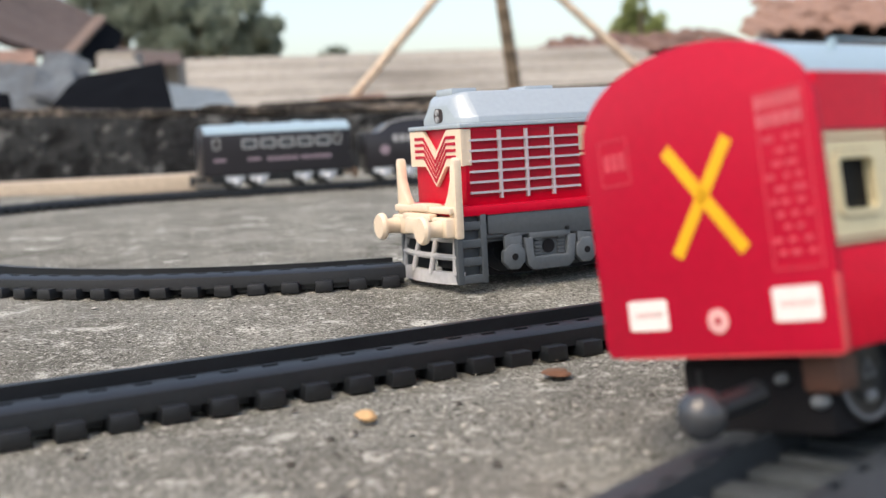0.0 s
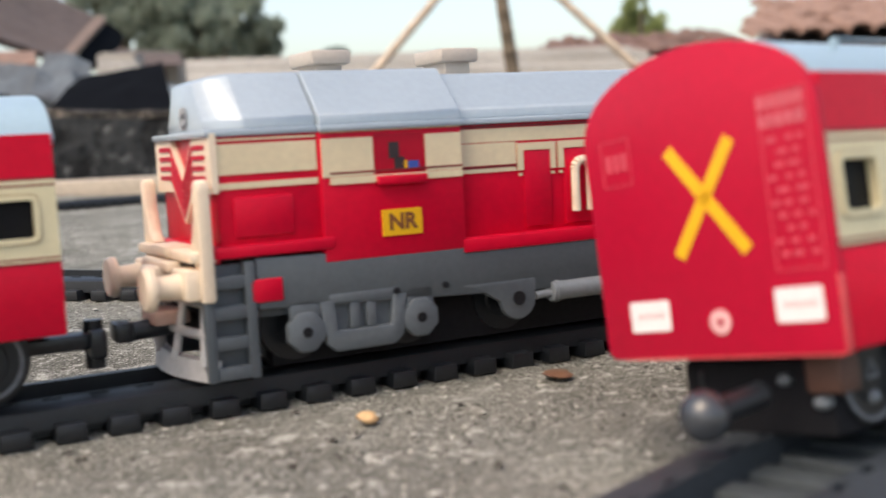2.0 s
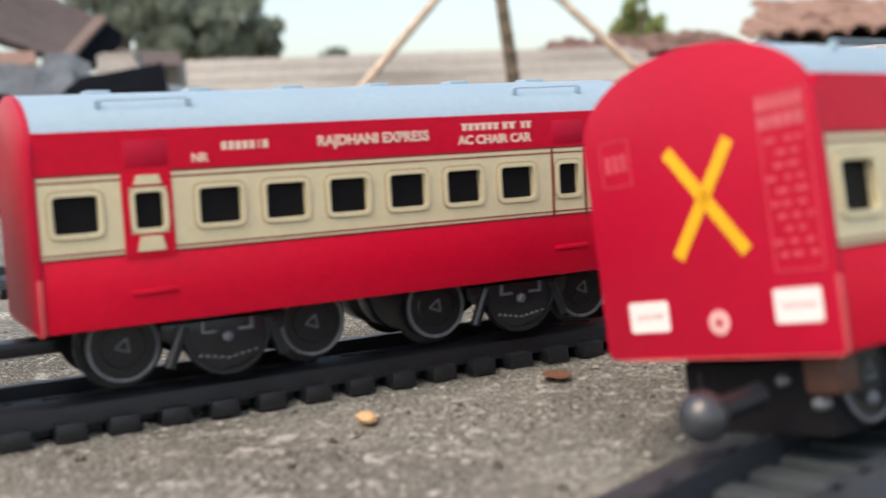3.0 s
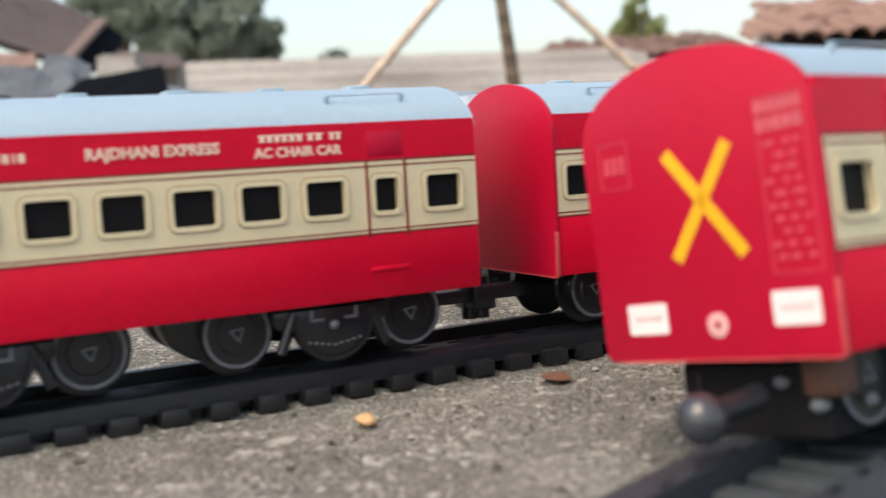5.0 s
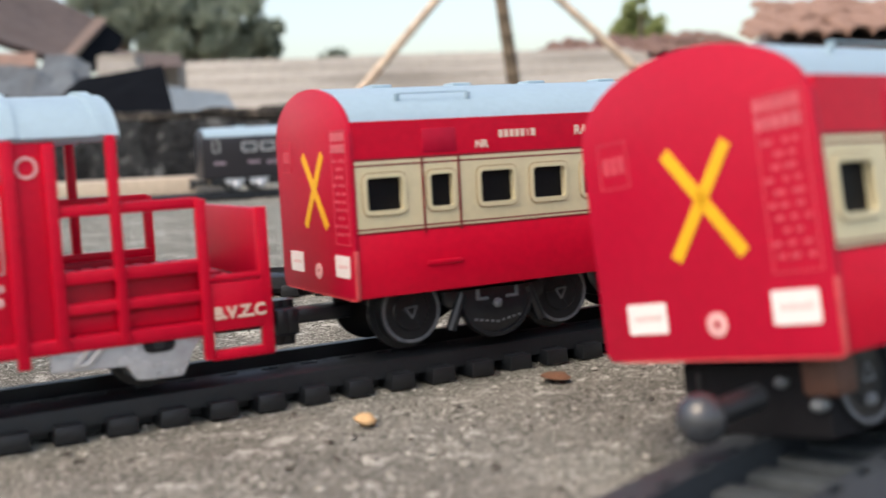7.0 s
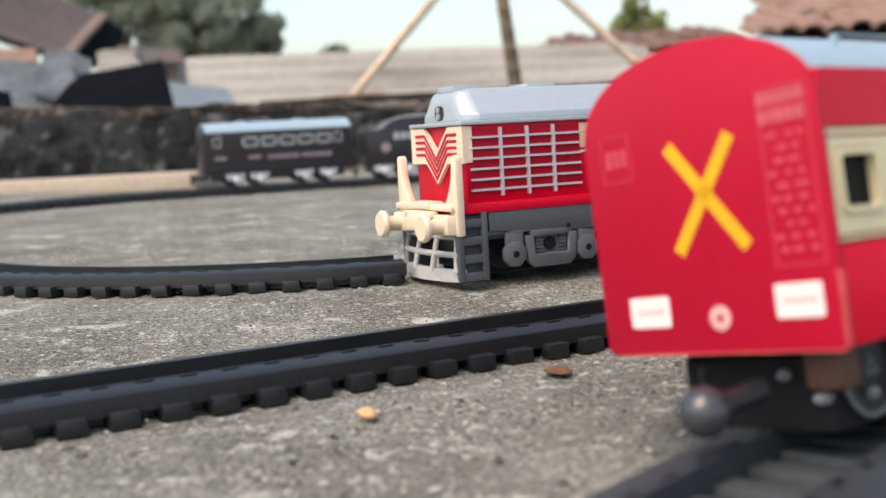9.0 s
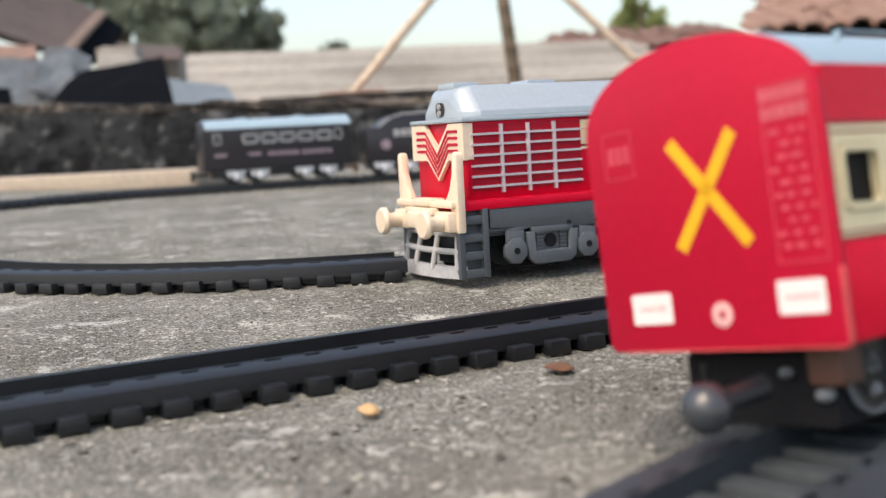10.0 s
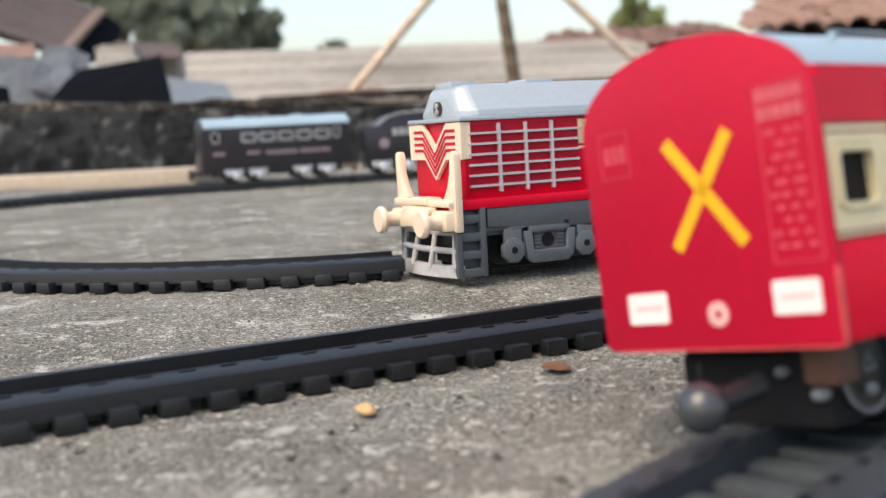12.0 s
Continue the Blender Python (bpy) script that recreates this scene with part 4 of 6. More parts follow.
            box(b, *sorted((xe - way * 0.001, xe + way * 0.0050)), *sorted((s * 0.0262, s * 0.0130)), 0.0272 + z_off, 0.0352 + z_off, 0.0010)
            rod(b, (xe + way * 0.003, s * 0.0203, 0.0308 + z_off), (xe + way * 0.0122, s * 0.0203, 0.0308 + z_off), 0.0036, 0.0028, seg=16)
            rod(b, (xe + way * 0.0115, s * 0.0203, 0.0308 + z_off), (xe + way * 0.0128, s * 0.0203, 0.0308 + z_off), 0.0056, 0.0058, seg=24)
            rod(b, (xe + way * 0.0128, s * 0.0203, 0.0308 + z_off), (xe + way * 0.0140, s * 0.0203, 0.0308 + z_off), 0.0058, 0.0050, seg=24)
            part("buffer", b, IVORY, ob, "ivory round buffer")
        b = bmesh.new()
        box(b, *sorted((xe, xe + way * 0.0085)), -0.0062, 0.0062, 0.0282 + z_off, 0.0350 + z_off, 0.0012)
        box(b, *sorted((xe + way * 0.002, xe + way * 0.0060)), -0.0130, 0.0130, 0.0335 + z_off, 0.0365 + z_off, 0.0008)
        part("coupler_block", b, IVORY, ob)
        if way < 0:
            b = bmesh.new()
            rod(b, (xe + 0.004, 0, 0.022), (xe - 0.016, 0, 0.021), 0.0026)
            box(b, xe - 0.018, xe - 0.013, -0.0042, 0.0042, 0.0188, 0.0242, 0.001)
            part("coupling", b, WHEEL, ob, "black plastic hook coupling")
            b = bmesh.new()
            box(b, xe - 0.0085, xe + 0.001, -0.0070, 0.0070, 0.0226, 0.0262, 0.0006)
            part("coupler_plate", b, TAN_PALE, ob, "dull pinkish coupler plate")
        # cowcatcher: bowed lattice over a deep solid skirt
        zt, zb_ = 0.0268 + z_off, 0.0084 + z_off * 0.4

        def lat(y, k):
            return Vector((xe + way * (-0.0012 + 0.0016 * k + 0.0052 * (0.35 + 0.65 * k) * (1 - (y / 0.0262) ** 2)), y, zt + (zb_ - zt) * k))

        def lattice(p, q, r):
            b = bmesh.new()
            rod(b, p, q, r, seg=8)
            part("cowcatcher_bar", b, BOGIE, ob, "light grey cowcatcher bar")
        for y in (-0.0225, -0.0078, 0.0078, 0.0225):
            lattice(lat(y, 0), lat(y * 1.06, 0.8), 0.0012)
        for k in (0.04, 0.42):
            ys_ = (-0.0250, -0.0125, 0.0, 0.0125, 0.0250)
            for ya, yb in zip(ys_, ys_[1:]):
                lattice(lat(ya, k), lat(yb, k), 0.0013)
        b = bmesh.new()
        n_ = 16
        rows = []
        for i in range(n_ + 1):
            y = -0.0262 + 0.0524 * i / n_
            rows.append([b.verts.new(lat(y, k) + Vector((-way * back, 0, 0))) for k, back in ((0.74, 0.0), (1.0, 0.0), (1.0, 0.0026), (0.74, 0.0026))])
        for a, c in zip(rows, rows[1:]):
            for j in range(4):
                b.faces.new((a[j], c[j], c[(j + 1) % 4], a[(j + 1) % 4]))
        b.faces.new(rows[0])
        b.faces.new(rows[-1][::-1])
        part("cowcatcher_skirt", b, BOGIE, ob, "light grey cowcatcher skirt")
        for s in (-1, 1):
            xa, xb = sorted((xe + way * 0.0008, xe - way * 0.0128))
            za, zb2 = 0.0082 + z_off * 0.4, 0.0360 + z_off

            def rung(name, x0_, x1_, y_out, y_in, z0, z1):
                b = bmesh.new()
                box(b, x0_, x1_, *sorted((s * y_out, s * y_in)), z0, z1, 0.0004)
                part(name, b, GREY, ob)
            rung("ladder_upright", xa, xa + 0.0027, hw, hw - 0.0030, za, zb2)
            rung("ladder_upright", xb - 0.0027, xb, hw, hw - 0.0030, za, zb2)
            for k in range(4):
                z = za + 0.0002 + k * (zb2 - za - 0.0022) / 3.6
                rung("ladder_rung", xa + 0.0010, xb - 0.0010, hw - 0.0003, hw - 0.0026, z, z + 0.0034)
            rung("ladder_back", xa + 0.0004, xb - 0.0004, hw - 0.0030, hw - 0.0050, za + 0.001, zb2 - 0.0004)
    # Black block added between the wheels to stand for the shade underneath.
    bm = bmesh.new()
    box(bm, -0.2120, -0.0220, -0.0165, 0.0165, 0.0095, 0.0246, 0.0008)
    part("shade_block", bm, DULL_BLACK, ob, "dull black block added for the shade under the engine")
    # grey underframe, middle steps, tank pipe and bogies
    bm = bmesh.new()
    for s in (-1, 1):
        ya, yb = sorted((s * (hw - 0.0006), s * (hw - 0.004)))
        slab(bm, [(-0.2180, 0.0395), (-0.0230, 0.0352), (-0.0230, 0.0275), (-0.060, 0.0255), (-0.085, 0.0225), (-0.135, 0.0225), (-0.2180, 0.0265)], "y", ya, yb, 0.0005)
    box(bm, -0.222, -0.018, -hw + 0.004, hw - 0.004, 0.0240, 0.0366)
    part("underframe", bm, GREY, ob, "grey plastic underframe")
    for s in (-1, 1):
        ya, yb = sorted((s * (hw + 0.0010), s * (hw - 0.0012)))
        for x in (-0.1125, -0.1035):
            b = bmesh.new()
            box(b, x, x + 0.0024, ya, yb, 0.0172, 0.0362, 0.0003)
            part("step_upright", b, GREY, ob)
        for z in (0.0174, 0.0225, 0.0280, 0.0335):
            b = bmesh.new()
            box(b, -0.1120, -0.1016, ya + 0.0003, yb - 0.0003, z, z + 0.0026, 0.0003)
            part("step_tread", b, GREY, ob)
        b = bmesh.new()
        yp = s * (hw - 0.0012)
        rod(b, (-0.1300, yp, 0.0215), (-0.1115, yp, 0.0215), 0.0029, seg=16)
        rod(b, (-0.1290, yp, 0.0215), (-0.1278, yp, 0.0215), 0.0033, seg=16)
        rod(b, (-0.1352, yp, 0.0208), (-0.1290, yp, 0.0212), 0.0012, seg=10)
        rod(b, (-0.1015, yp, 0.0219), (-0.0975, yp, 0.0219), 0.0010, seg=10)
        part("pipe", b, STEEL, ob, "grey tank and pipe")
        for boxes, zc, drop in (((-0.0345, -0.0692), 0.0174, 0.0), ((-0.1724, -0.2055), 0.0192, 0.0018)):
            ya, yb = sorted((s * (hw - 0.0002), s * (hw - 0.0028)))
            p, q = boxes
            mx = (p + q) / 2
            for x in boxes:
                c = bmesh.new()
                oct_ = [(x + 0.0056 * math.cos(a), zc + 0.0056 * math.sin(a)) for a in np.linspace(0.39, 0.39 + 6.2832, 9)[:-1]]
                slab(c, oct_, "y", ya - 0.0002, yb + 0.0002, 0.0007)
                box(c, x - 0.0042, x + 0.0042, ya + 0.0004, yb - 0.0004, zc, zc + 0.0085, 0.0006)
                part("axle_box", c, BOGIE_GREY, ob, "grey octagonal axle box")
                # Black disc paints the dark of the hole in the axle box.
                b = bmesh.new()
                rod(b, (x, s * (hw - 0.0010), zc), (x, s * (hw + 0.0003), zc), 0.0014, seg=12)
                part("axle_hole_disc", b, DULL_BLACK, ob)
            b = bmesh.new()                              # the dropped middle block with its window
            lift_ = drop
            outer = [(mx - 0.0125, 0.0246 + lift_), (mx - 0.0112, 0.0135 + lift_), (mx - 0.0085, 0.0112 + lift_), (mx + 0.0085, 0.0112 + lift_), (mx + 0.0112, 0.0135 + lift_), (mx + 0.0125, 0.0246 + lift_), (mx + 0.0085, 0.0246 + lift_), (mx + 0.0078, 0.0166 + lift_), (mx - 0.0078, 0.0166 + lift_), (mx - 0.0085, 0.0246 + lift_)]
            slab(b, outer, "y", ya, yb, 0.0005)
            box(b, mx - 0.0100, mx + 0.0100, ya + 0.0003, yb - 0.0003, 0.0238 + lift_, 0.0266 + lift_, 0.0005)
            slab(b, [(mx - 0.0215, 0.0262 + lift_), (mx - 0.0125, 0.0285 + lift_), (mx + 0.0125, 0.0285 + lift_), (mx + 0.0215, 0.0262 + lift_), (mx + 0.0190, 0.0243 + lift_), (mx + 0.0110, 0.0262 + lift_), (mx - 0.0110, 0.0262 + lift_), (mx - 0.0190, 0.0243 + lift_)], "y", ya + 0.0005, yb - 0.0005, 0.0004)
            part("bogie_side", b, BOGIE_GREY, ob, "grey moulded bogie side frame")
            b = bmesh.new()
            box(b, mx - 0.0086, mx + 0.0086, *sorted((s * (hw - 0.0026), s * (hw - 0.0040))), 0.0160 + lift_, 0.0245 + lift_)
            part("spring_plate", b, BOGIE_GREY, ob)
            if drop:
                for k in (-0.0026, 0.0022):
                    b = bmesh.new()
                    box(b, mx + k - 0.0014, mx + k + 0.0014, *sorted((s * (hw - 0.0008), s * (hw - 0.0030))), 0.0168 + lift_, 0.0236 + lift_, 0.0004)
                    part("spring", b, BOGIE_GREY, ob)
            else:
                b = bmesh.new()
                rod(b, (mx, s * (hw - 0.0030), 0.0203), (mx, s * (hw - 0.0022), 0.0203), 0.0029, seg=18)
                part("spring_hole", b, DULL_BLACK, ob, "black round hole")
                for k in (-1, 1):
                    for i in range(5):
                        b = bmesh.new()
                        z = 0.0172 + 0.0015 * i
                        box(b, *sorted((mx + k * 0.0040, mx + k * 0.0072)), *sorted((s * (hw - 0.0012), s * (hw - 0.0030))), z, z + 0.0008)
                        part("spring_coil", b, BOGIE_GREY, ob)
        b = bmesh.new()                                  # the third axle hangs in a curved arm of the frame
        ya, yb = sorted((s * (hw - 0.0004), s * (hw - 0.0028)))
        arm = [(-0.1412 + 0.0058 * math.cos(a), 0.0207 + 0.0060 * math.sin(a)) for a in np.linspace(math.pi * 1.02, math.pi * 2.0, 9)]
        slab(b, [(-0.1600, 0.0262), (-0.1540, 0.0246), (-0.1495, 0.0218)] + arm + [(-0.1352, 0.0262)], "y", ya, yb, 0.0005)
        part("axle_arm", b, BOGIE_GREY, ob, "grey curved axle arm")
        # Larger black disc paints the dark hole in the arm.
        b = bmesh.new()
        rod(b, (-0.1412, s * (hw - 0.0010), 0.0209), (-0.1412, s * (hw + 0.0001), 0.0209), 0.0020, seg=14)
        part("axle_hole_disc", b, DULL_BLACK, ob)
        b = bmesh.new()                                  # brake rod ahead of the first axle
        rod(b, (-0.0320, s * (hw - 0.0030), 0.0268), (-0.0225, s * (hw - 0.0030), 0.0266), 0.0013, seg=10)
        rod(b, (-0.0345, s * (hw - 0.0030), 0.0270), (-0.0318, s * (hw - 0.0030), 0.0270), 0.0018, seg=10)
        part("brake_rod", b, BOGIE_GREY, ob)
    for s in (-1, 1):
        for x in (-0.1795, -0.1645, -0.0735, -0.0600):
            b = bmesh.new()
            rod(b, (x, s * (hw - 0.0015), 0.0272), (x, s * (hw + 0.0001), 0.0272), 0.0009, seg=10)
            part("frame_hole", b, WHEEL, ob)
    bm = bmesh.new()
    box(bm, -0.214, -0.018, -0.0120, 0.0120, 0.0120, 0.0245, 0.0006)
    part("chassis", bm, WHEEL, ob, "black lower chassis")
    for x in (-0.0345, -0.0692, -0.1412, -0.1724, -0.2055):
        wheelset(ob, x, rim=False)
    return ob


# ---- the red brake van ----
def brake_van():
    """Origin on the rails' middle at the front end, x forward; 0.143 long, with open verandas at both ends."""
    ob = thing("brake_van", "red plastic brake van with open ends and pale roof", "toy train wagon")
    VL, hw = 0.143, W / 2
    bm = bmesh.new()
    box(bm, -VL + 0.004, -0.004, -hw + 0.002, hw - 0.002, 0.0262, 0.0298, 0.0005)
    part("deck", bm, RED, ob, "red deck")
    for k in range(26):
        b = bmesh.new()
        x = -VL + 0.010 + k * 0.0048
        box(b, x, x + 0.0024, -hw + 0.005, hw - 0.005, 0.0363, 0.0374)
        part("slat", b, RED_END, ob)
    bm = bmesh.new()
    box(bm, -VL + 0.008, -0.008, -hw + 0.004, hw - 0.004, 0.0298, 0.0362)
    part("bench", bm, RED, ob, "ribbed red load floor")
    for s in (-1, 1):
        def bar(name, x0_, x1_, z0, z1, out=0.0, material=RED, th=0.0024, label=""):
            b = bmesh.new()
            ya, yb = sorted((s * (hw + out), s * (hw + out - th)))
            box(b, x0_, x1_, ya, yb, z0, z1, 0.0004)
            part(name, b, material, ob, label)
        for x0_, x1_ in ((-0.0500, -0.0165), (-VL + 0.0165, -0.0915)):
            bar("side_rail", x0_, x1_, 0.0538, 0.0565)
            bar("side_rail", x0_, x1_, 0.0380, 0.0412)
            bar("side_rail", x0_, x1_, 0.0308, 0.0335)
        bar("side_rail", -VL + 0.016, -0.0165, 0.0222, 0.0258)
        bar("side_sheet", -VL + 0.016, -0.0165, 0.0240, 0.0390, -0.0022, RED_DEEP)
        for x, top, bot, w in ((-0.0165, 0.0560, 0.0160, 0.0030), (-0.0368, 0.0725, 0.0225, 0.0030), (-0.0510, 0.0710, 0.0225, 0.0034),
                               (-0.0600, 0.0720, 0.0195, 0.0034), (-0.0830, 0.0720, 0.0165, 0.0036), (-0.0905, 0.0720, 0.0225, 0.0034), (-0.1062, 0.0725, 0.0225, 0.0030), (-0.1265, 0.0560, 0.0160, 0.0030)):
            bar("post", x - w * 0.42, x + w * 0.42, bot, top, 0.0006)
        for x0_ in (-0.0025, -VL - 0.0005):
            bar("end_post", x0_, x0_ + 0.003, 0.0155, 0.0530, 0.0)
        for x0_, x1_ in ((-0.0160, -0.0005), (-VL + 0.0005, -VL + 0.0160)):
            for z, h in ((0.0155, 0.0026), (0.0228, 0.0122), (0.0352, 0.0016)):
                bar("end_panel", x0_, x1_, z, z + h)
        words("B.V.Z.C", 0.0042, flat_on_side(-0.0082, s * (hw + 0.0002), 0.0272, s), LETTER, ob, "pale class letters")
        # cabin wall with printed marks
        bar("cabin_wall", -0.0920, -0.0495, 0.0255, 0.0715, -0.0006, RED, 0.0018, "red cabin wall")
        for x0_, x1_, z0, z1 in ((-0.0800, -0.0625, 0.0420, 0.0423), (-0.0800, -0.0625, 0.0598, 0.0601), (-0.0800, -0.0797, 0.0423, 0.0598), (-0.0628, -0.0625, 0.0423, 0.0598)):
            bar("panel_line", x0_, x1_, z0, z1, -0.0004, PINK, 0.0005)
        for x0_ in (-0.0770, -0.0690):
            for z in (0.0435, 0.0470):
                bar("print_bar", x0_, x0_ + 0.0034, z, z + 0.0026, -0.0004, PINK, 0.0005)
        for z, h, x0_, x1_ in ((0.0560, 0.0026, -0.0785, -0.0640), (0.0528, 0.0024, -0.0770, -0.0650), (0.0378, 0.0018, -0.0780, -0.0622), (0.0345, 0.0020, -0.0775, -0.0625), (0.0625, 0.0060, -0.0820, -0.0610)):
            k = 6 if h < 0.004 else 1
            for i in range(k):
                w = (x1_ - x0_) / k
                bar("print_bar", x0_ + i * w, x0_ + (i + (0.75 if k > 1 else 1)) * w, z, z + h, -0.0004, PINK if k > 1 else PRINT, 0.0005)
        for x0_, z in ((-0.0882, 0.0668), (-0.0882, 0.0638)):
            for k in range(2):
                bar("print_bar", x0_ + 0.0018 * k, x0_ + 0.0013 + 0.0018 * k, z, z + 0.0018, -0.0004, PINK, 0.0005)
        for x, z in ((-0.0560, 0.0658), (-0.0872, 0.0505)):
            b = bmesh.new()
            n = 16
            rings = [[b.verts.new((x + q * math.cos(6.2832 * i / n), s * y, z + q * math.sin(6.2832 * i / n))) for i in range(n)] for q, y in ((0.0026, hw - 0.0008), (0.0026, hw - 0.0003), (0.0019, hw - 0.0003), (0.0019, hw - 0.0008))]
            for j in range(4):
                for i in range(n):
                    b.faces.new((rings[j][i], rings[j][(i + 1) % n], rings[(j + 1) % 4][(i + 1) % n], rings[(j + 1) % 4][i]))
            part("round_mark", b, PINK, ob)
    for x in (-0.0008, -VL + 0.0008):
        bm = bmesh.new()
        box(bm, x - 0.0013, x + 0.0013, -hw + 0.003, hw - 0.003, 0.0345, 0.0526, 0.0004)
        part("end_wall", bm, RED_END, ob, "red end board")
    for x in (-0.0500, -0.0915):
        bm = bmesh.new()
        box(bm, x - 0.0008, x + 0.0008, -hw + 0.003, hw - 0.003, 0.0298, 0.0715)
        part("cabin_end", bm, RED, ob)
    bm = bmesh.new()
    top = [(y, z) for y, z in coach_section(hw + 0.0008, ZE + 0.0010, 14, ZT + 0.0004) if z > ZE - 0.0015]
    slab(bm, top + [(y * 0.94, z - 0.0014) for y, z in top][::-1], "x", -0.1085, -0.0345)
    part("roof", bm, ROOF, ob, "pale blue-grey arched roof")
    for x in (-0.0385, -0.0585, -0.0845, -0.1045):
        bm = bmesh.new()
        t2 = [(y, z) for y, z in coach_section(hw + 0.0011, ZE + 0.0010, 14, ZT + 0.0014) if z > ZE - 0.0015]
        slab(bm, t2 + [(y * 0.96, z - 0.0012) for y, z in t2][::-1], "x", x - 0.0012, x + 0.0012)
        part("roof_rib", bm, ROOF, ob)
    for xb in (-0.0347, -0.1083):
        for s in (-1, 1):
            bm = bmesh.new()
            ya, yb = sorted((s * (hw - 0.0010), s * (hw - 0.0034)))
            slab(bm, [(xb - 0.0194, 0.0250), (xb - 0.0196, 0.0176), (xb - 0.0020, 0.0170), (xb + 0.0002, 0.0132), (xb + 0.0115, 0.0128), (xb + 0.0150, 0.0200), (xb + 0.0178, 0.0222), (xb + 0.0181, 0.0250)], "y", ya, yb, 0.0006)
            box(bm, xb - 0.0200, xb + 0.0186, ya - 0.0004, yb + 0.0004, 0.0236, 0.0252, 0.0004)
            part("bogie_side", bm, CHROME, ob, "bright silver bogie side frame")
            bm = bmesh.new()
            slab(bm, ring_xz(xb + 0.0020, xb + 0.0098, 0.0196, 0.0236, 0.0018), "y", *sorted((s * (hw - 0.0014), s * (hw - 0.0006))))
            part("axle_hole", bm, DULL_BLACK, ob, "black oval axle opening")
            bm = bmesh.new()
            rod(bm, (xb + 0.0059, s * (hw - 0.0012), 0.0216), (xb + 0.0059, s * (hw - 0.0002), 0.0216), 0.0013, seg=14)
            part("axle_box", bm, WHEEL, ob, "black axle end")
            bm = bmesh.new()
            for u in (0.0, 0.0030):
                rod(bm, (xb - 0.0140 + u, s * (hw - 0.0008), 0.0188), (xb - 0.0098 + u, s * (hw - 0.0008), 0.0232), 0.0007, seg=8)
            rod(bm, (xb - 0.0140, s * (hw - 0.0008), 0.0188), (xb - 0.0110, s * (hw - 0.0008), 0.0188), 0.0007, seg=8)
            part("brake_hanger", bm, BOGIE, ob)
        wheelset(ob, xb + 0.0059)
    coupling(ob, 0.0, 1)
    coupling(ob, -VL, -1)
    return ob


# ---- the dark coaches on the far track ----
def dark_coach():
    ob = thing("passenger_coach", "black plastic coach with silver roof and grey window prints", "toy train coach", "dark coaches")
    hw = W / 2
    bm = bmesh.new()
    slab(bm, coach_section(hw, ZE, 12, ZT - 0.001, 0.024), "x", -CL, 0.0, 0.0012)
    part("body", bm, COACH_BLACK, ob)
    bm = bmesh.new()
    top = [(y, z) for y, z in coach_section(hw + 0.0006, ZE + 0.0010, 14, ZT + 0.0004) if z > ZE - 0.0015]
    slab(bm, top + [(y * 0.93, z - 0.0016) for y, z in top][::-1], "x", -CL + 0.0030, 0.0)
    part("roof", bm, ROOF, ob, "silver-white arched roof")
    for x in (-CL * 0.72, -CL * 0.33):
        bm = bmesh.new()
        box(bm, x - 0.006, x + 0.006, -0.005, 0.005, ZT, ZT + 0.002, 0.0006)
        part("roof_vent", bm, ROOF, ob)
    s = -1
    y = -hw

    def plate(name, x0_, x1_, z0, z1, material, out=0.0006, label=""):
        b = bmesh.new()
        slab(b, ring_xz(x0_, x1_, z0, z1, 0.0008), "y", y - out, y + 0.0006)
        part(name, b, material, ob, label)
    for k in range(5):
        x = -CL + 0.047 + k * 0.0218
        bm = bmesh.new()
        frame_ring(bm, x, x + 0.0145, 0.0560, 0.0640, 0.001, 0.0018, y - 0.0007, y + 0.0005)
        part("window_frame", bm, GREY_PRINT, ob, "grey window surround")
        plate("window_fill", x, x + 0.0145, 0.0560, 0.0640, GREY, 0.0003)
        plate("window_slot", x + 0.0035, x + 0.0115, 0.0590, 0.0612, WINDOW_DARK, 0.0006)
    for x in (-CL + 0.016, -0.016):
        bm = bmesh.new()
        frame_ring(bm, x - 0.003, x + 0.003, 0.0560, 0.0660, 0.001, 0.0014, y - 0.0007, y + 0.0005)
        part("window_frame", bm, GREY_PRINT, ob)
        plate("window_fill", x - 0.003, x + 0.003, 0.0560, 0.0660, WINDOW_DARK, 0.0003)
    for x0_, x1_ in ((-CL + 0.012, -CL + 0.026), (-CL + 0.051, -CL + 0.066)):
        plate("lettering_bar", x0_, x1_, 0.0405, 0.0440, MAUVE)
    for k in range(14):
        x = -CL + 0.074 + k * 0.0053 + (0.003 if k > 6 else 0)
        plate("lettering_bar", x, x + 0.0040, 0.0392, 0.0440, MAUVE)
    bm = bmesh.new()
    box(bm, -CL + 0.01, -0.01, -hw + 0.004, hw - 0.004, 0.016, 0.025, 0.001)
    part("underframe", bm, WHEEL, ob)
    for x in (0.035, 0.063, 0.116, 0.145):
        bm = bmesh.new()
        slab(bm, [(x - CL - 0.012, 0.026), (x - CL - 0.009, 0.0165), (x - CL + 0.010, 0.0165), (x - CL + 0.013, 0.026)], "y", -hw + 0.002, -hw + 0.005, 0.0006)
        ball(bm, (x - CL + 0.002, -hw + 0.0015, 0.0165), 0.0050, (1, 0.5, 1))
        part("bogie_side", bm, CHROME, ob, "silvery axle guard")
        wheelset(ob, x - CL)
    coupling(ob, 0.0, 1, TAN)
    coupling(ob, -CL, -1)
    return ob


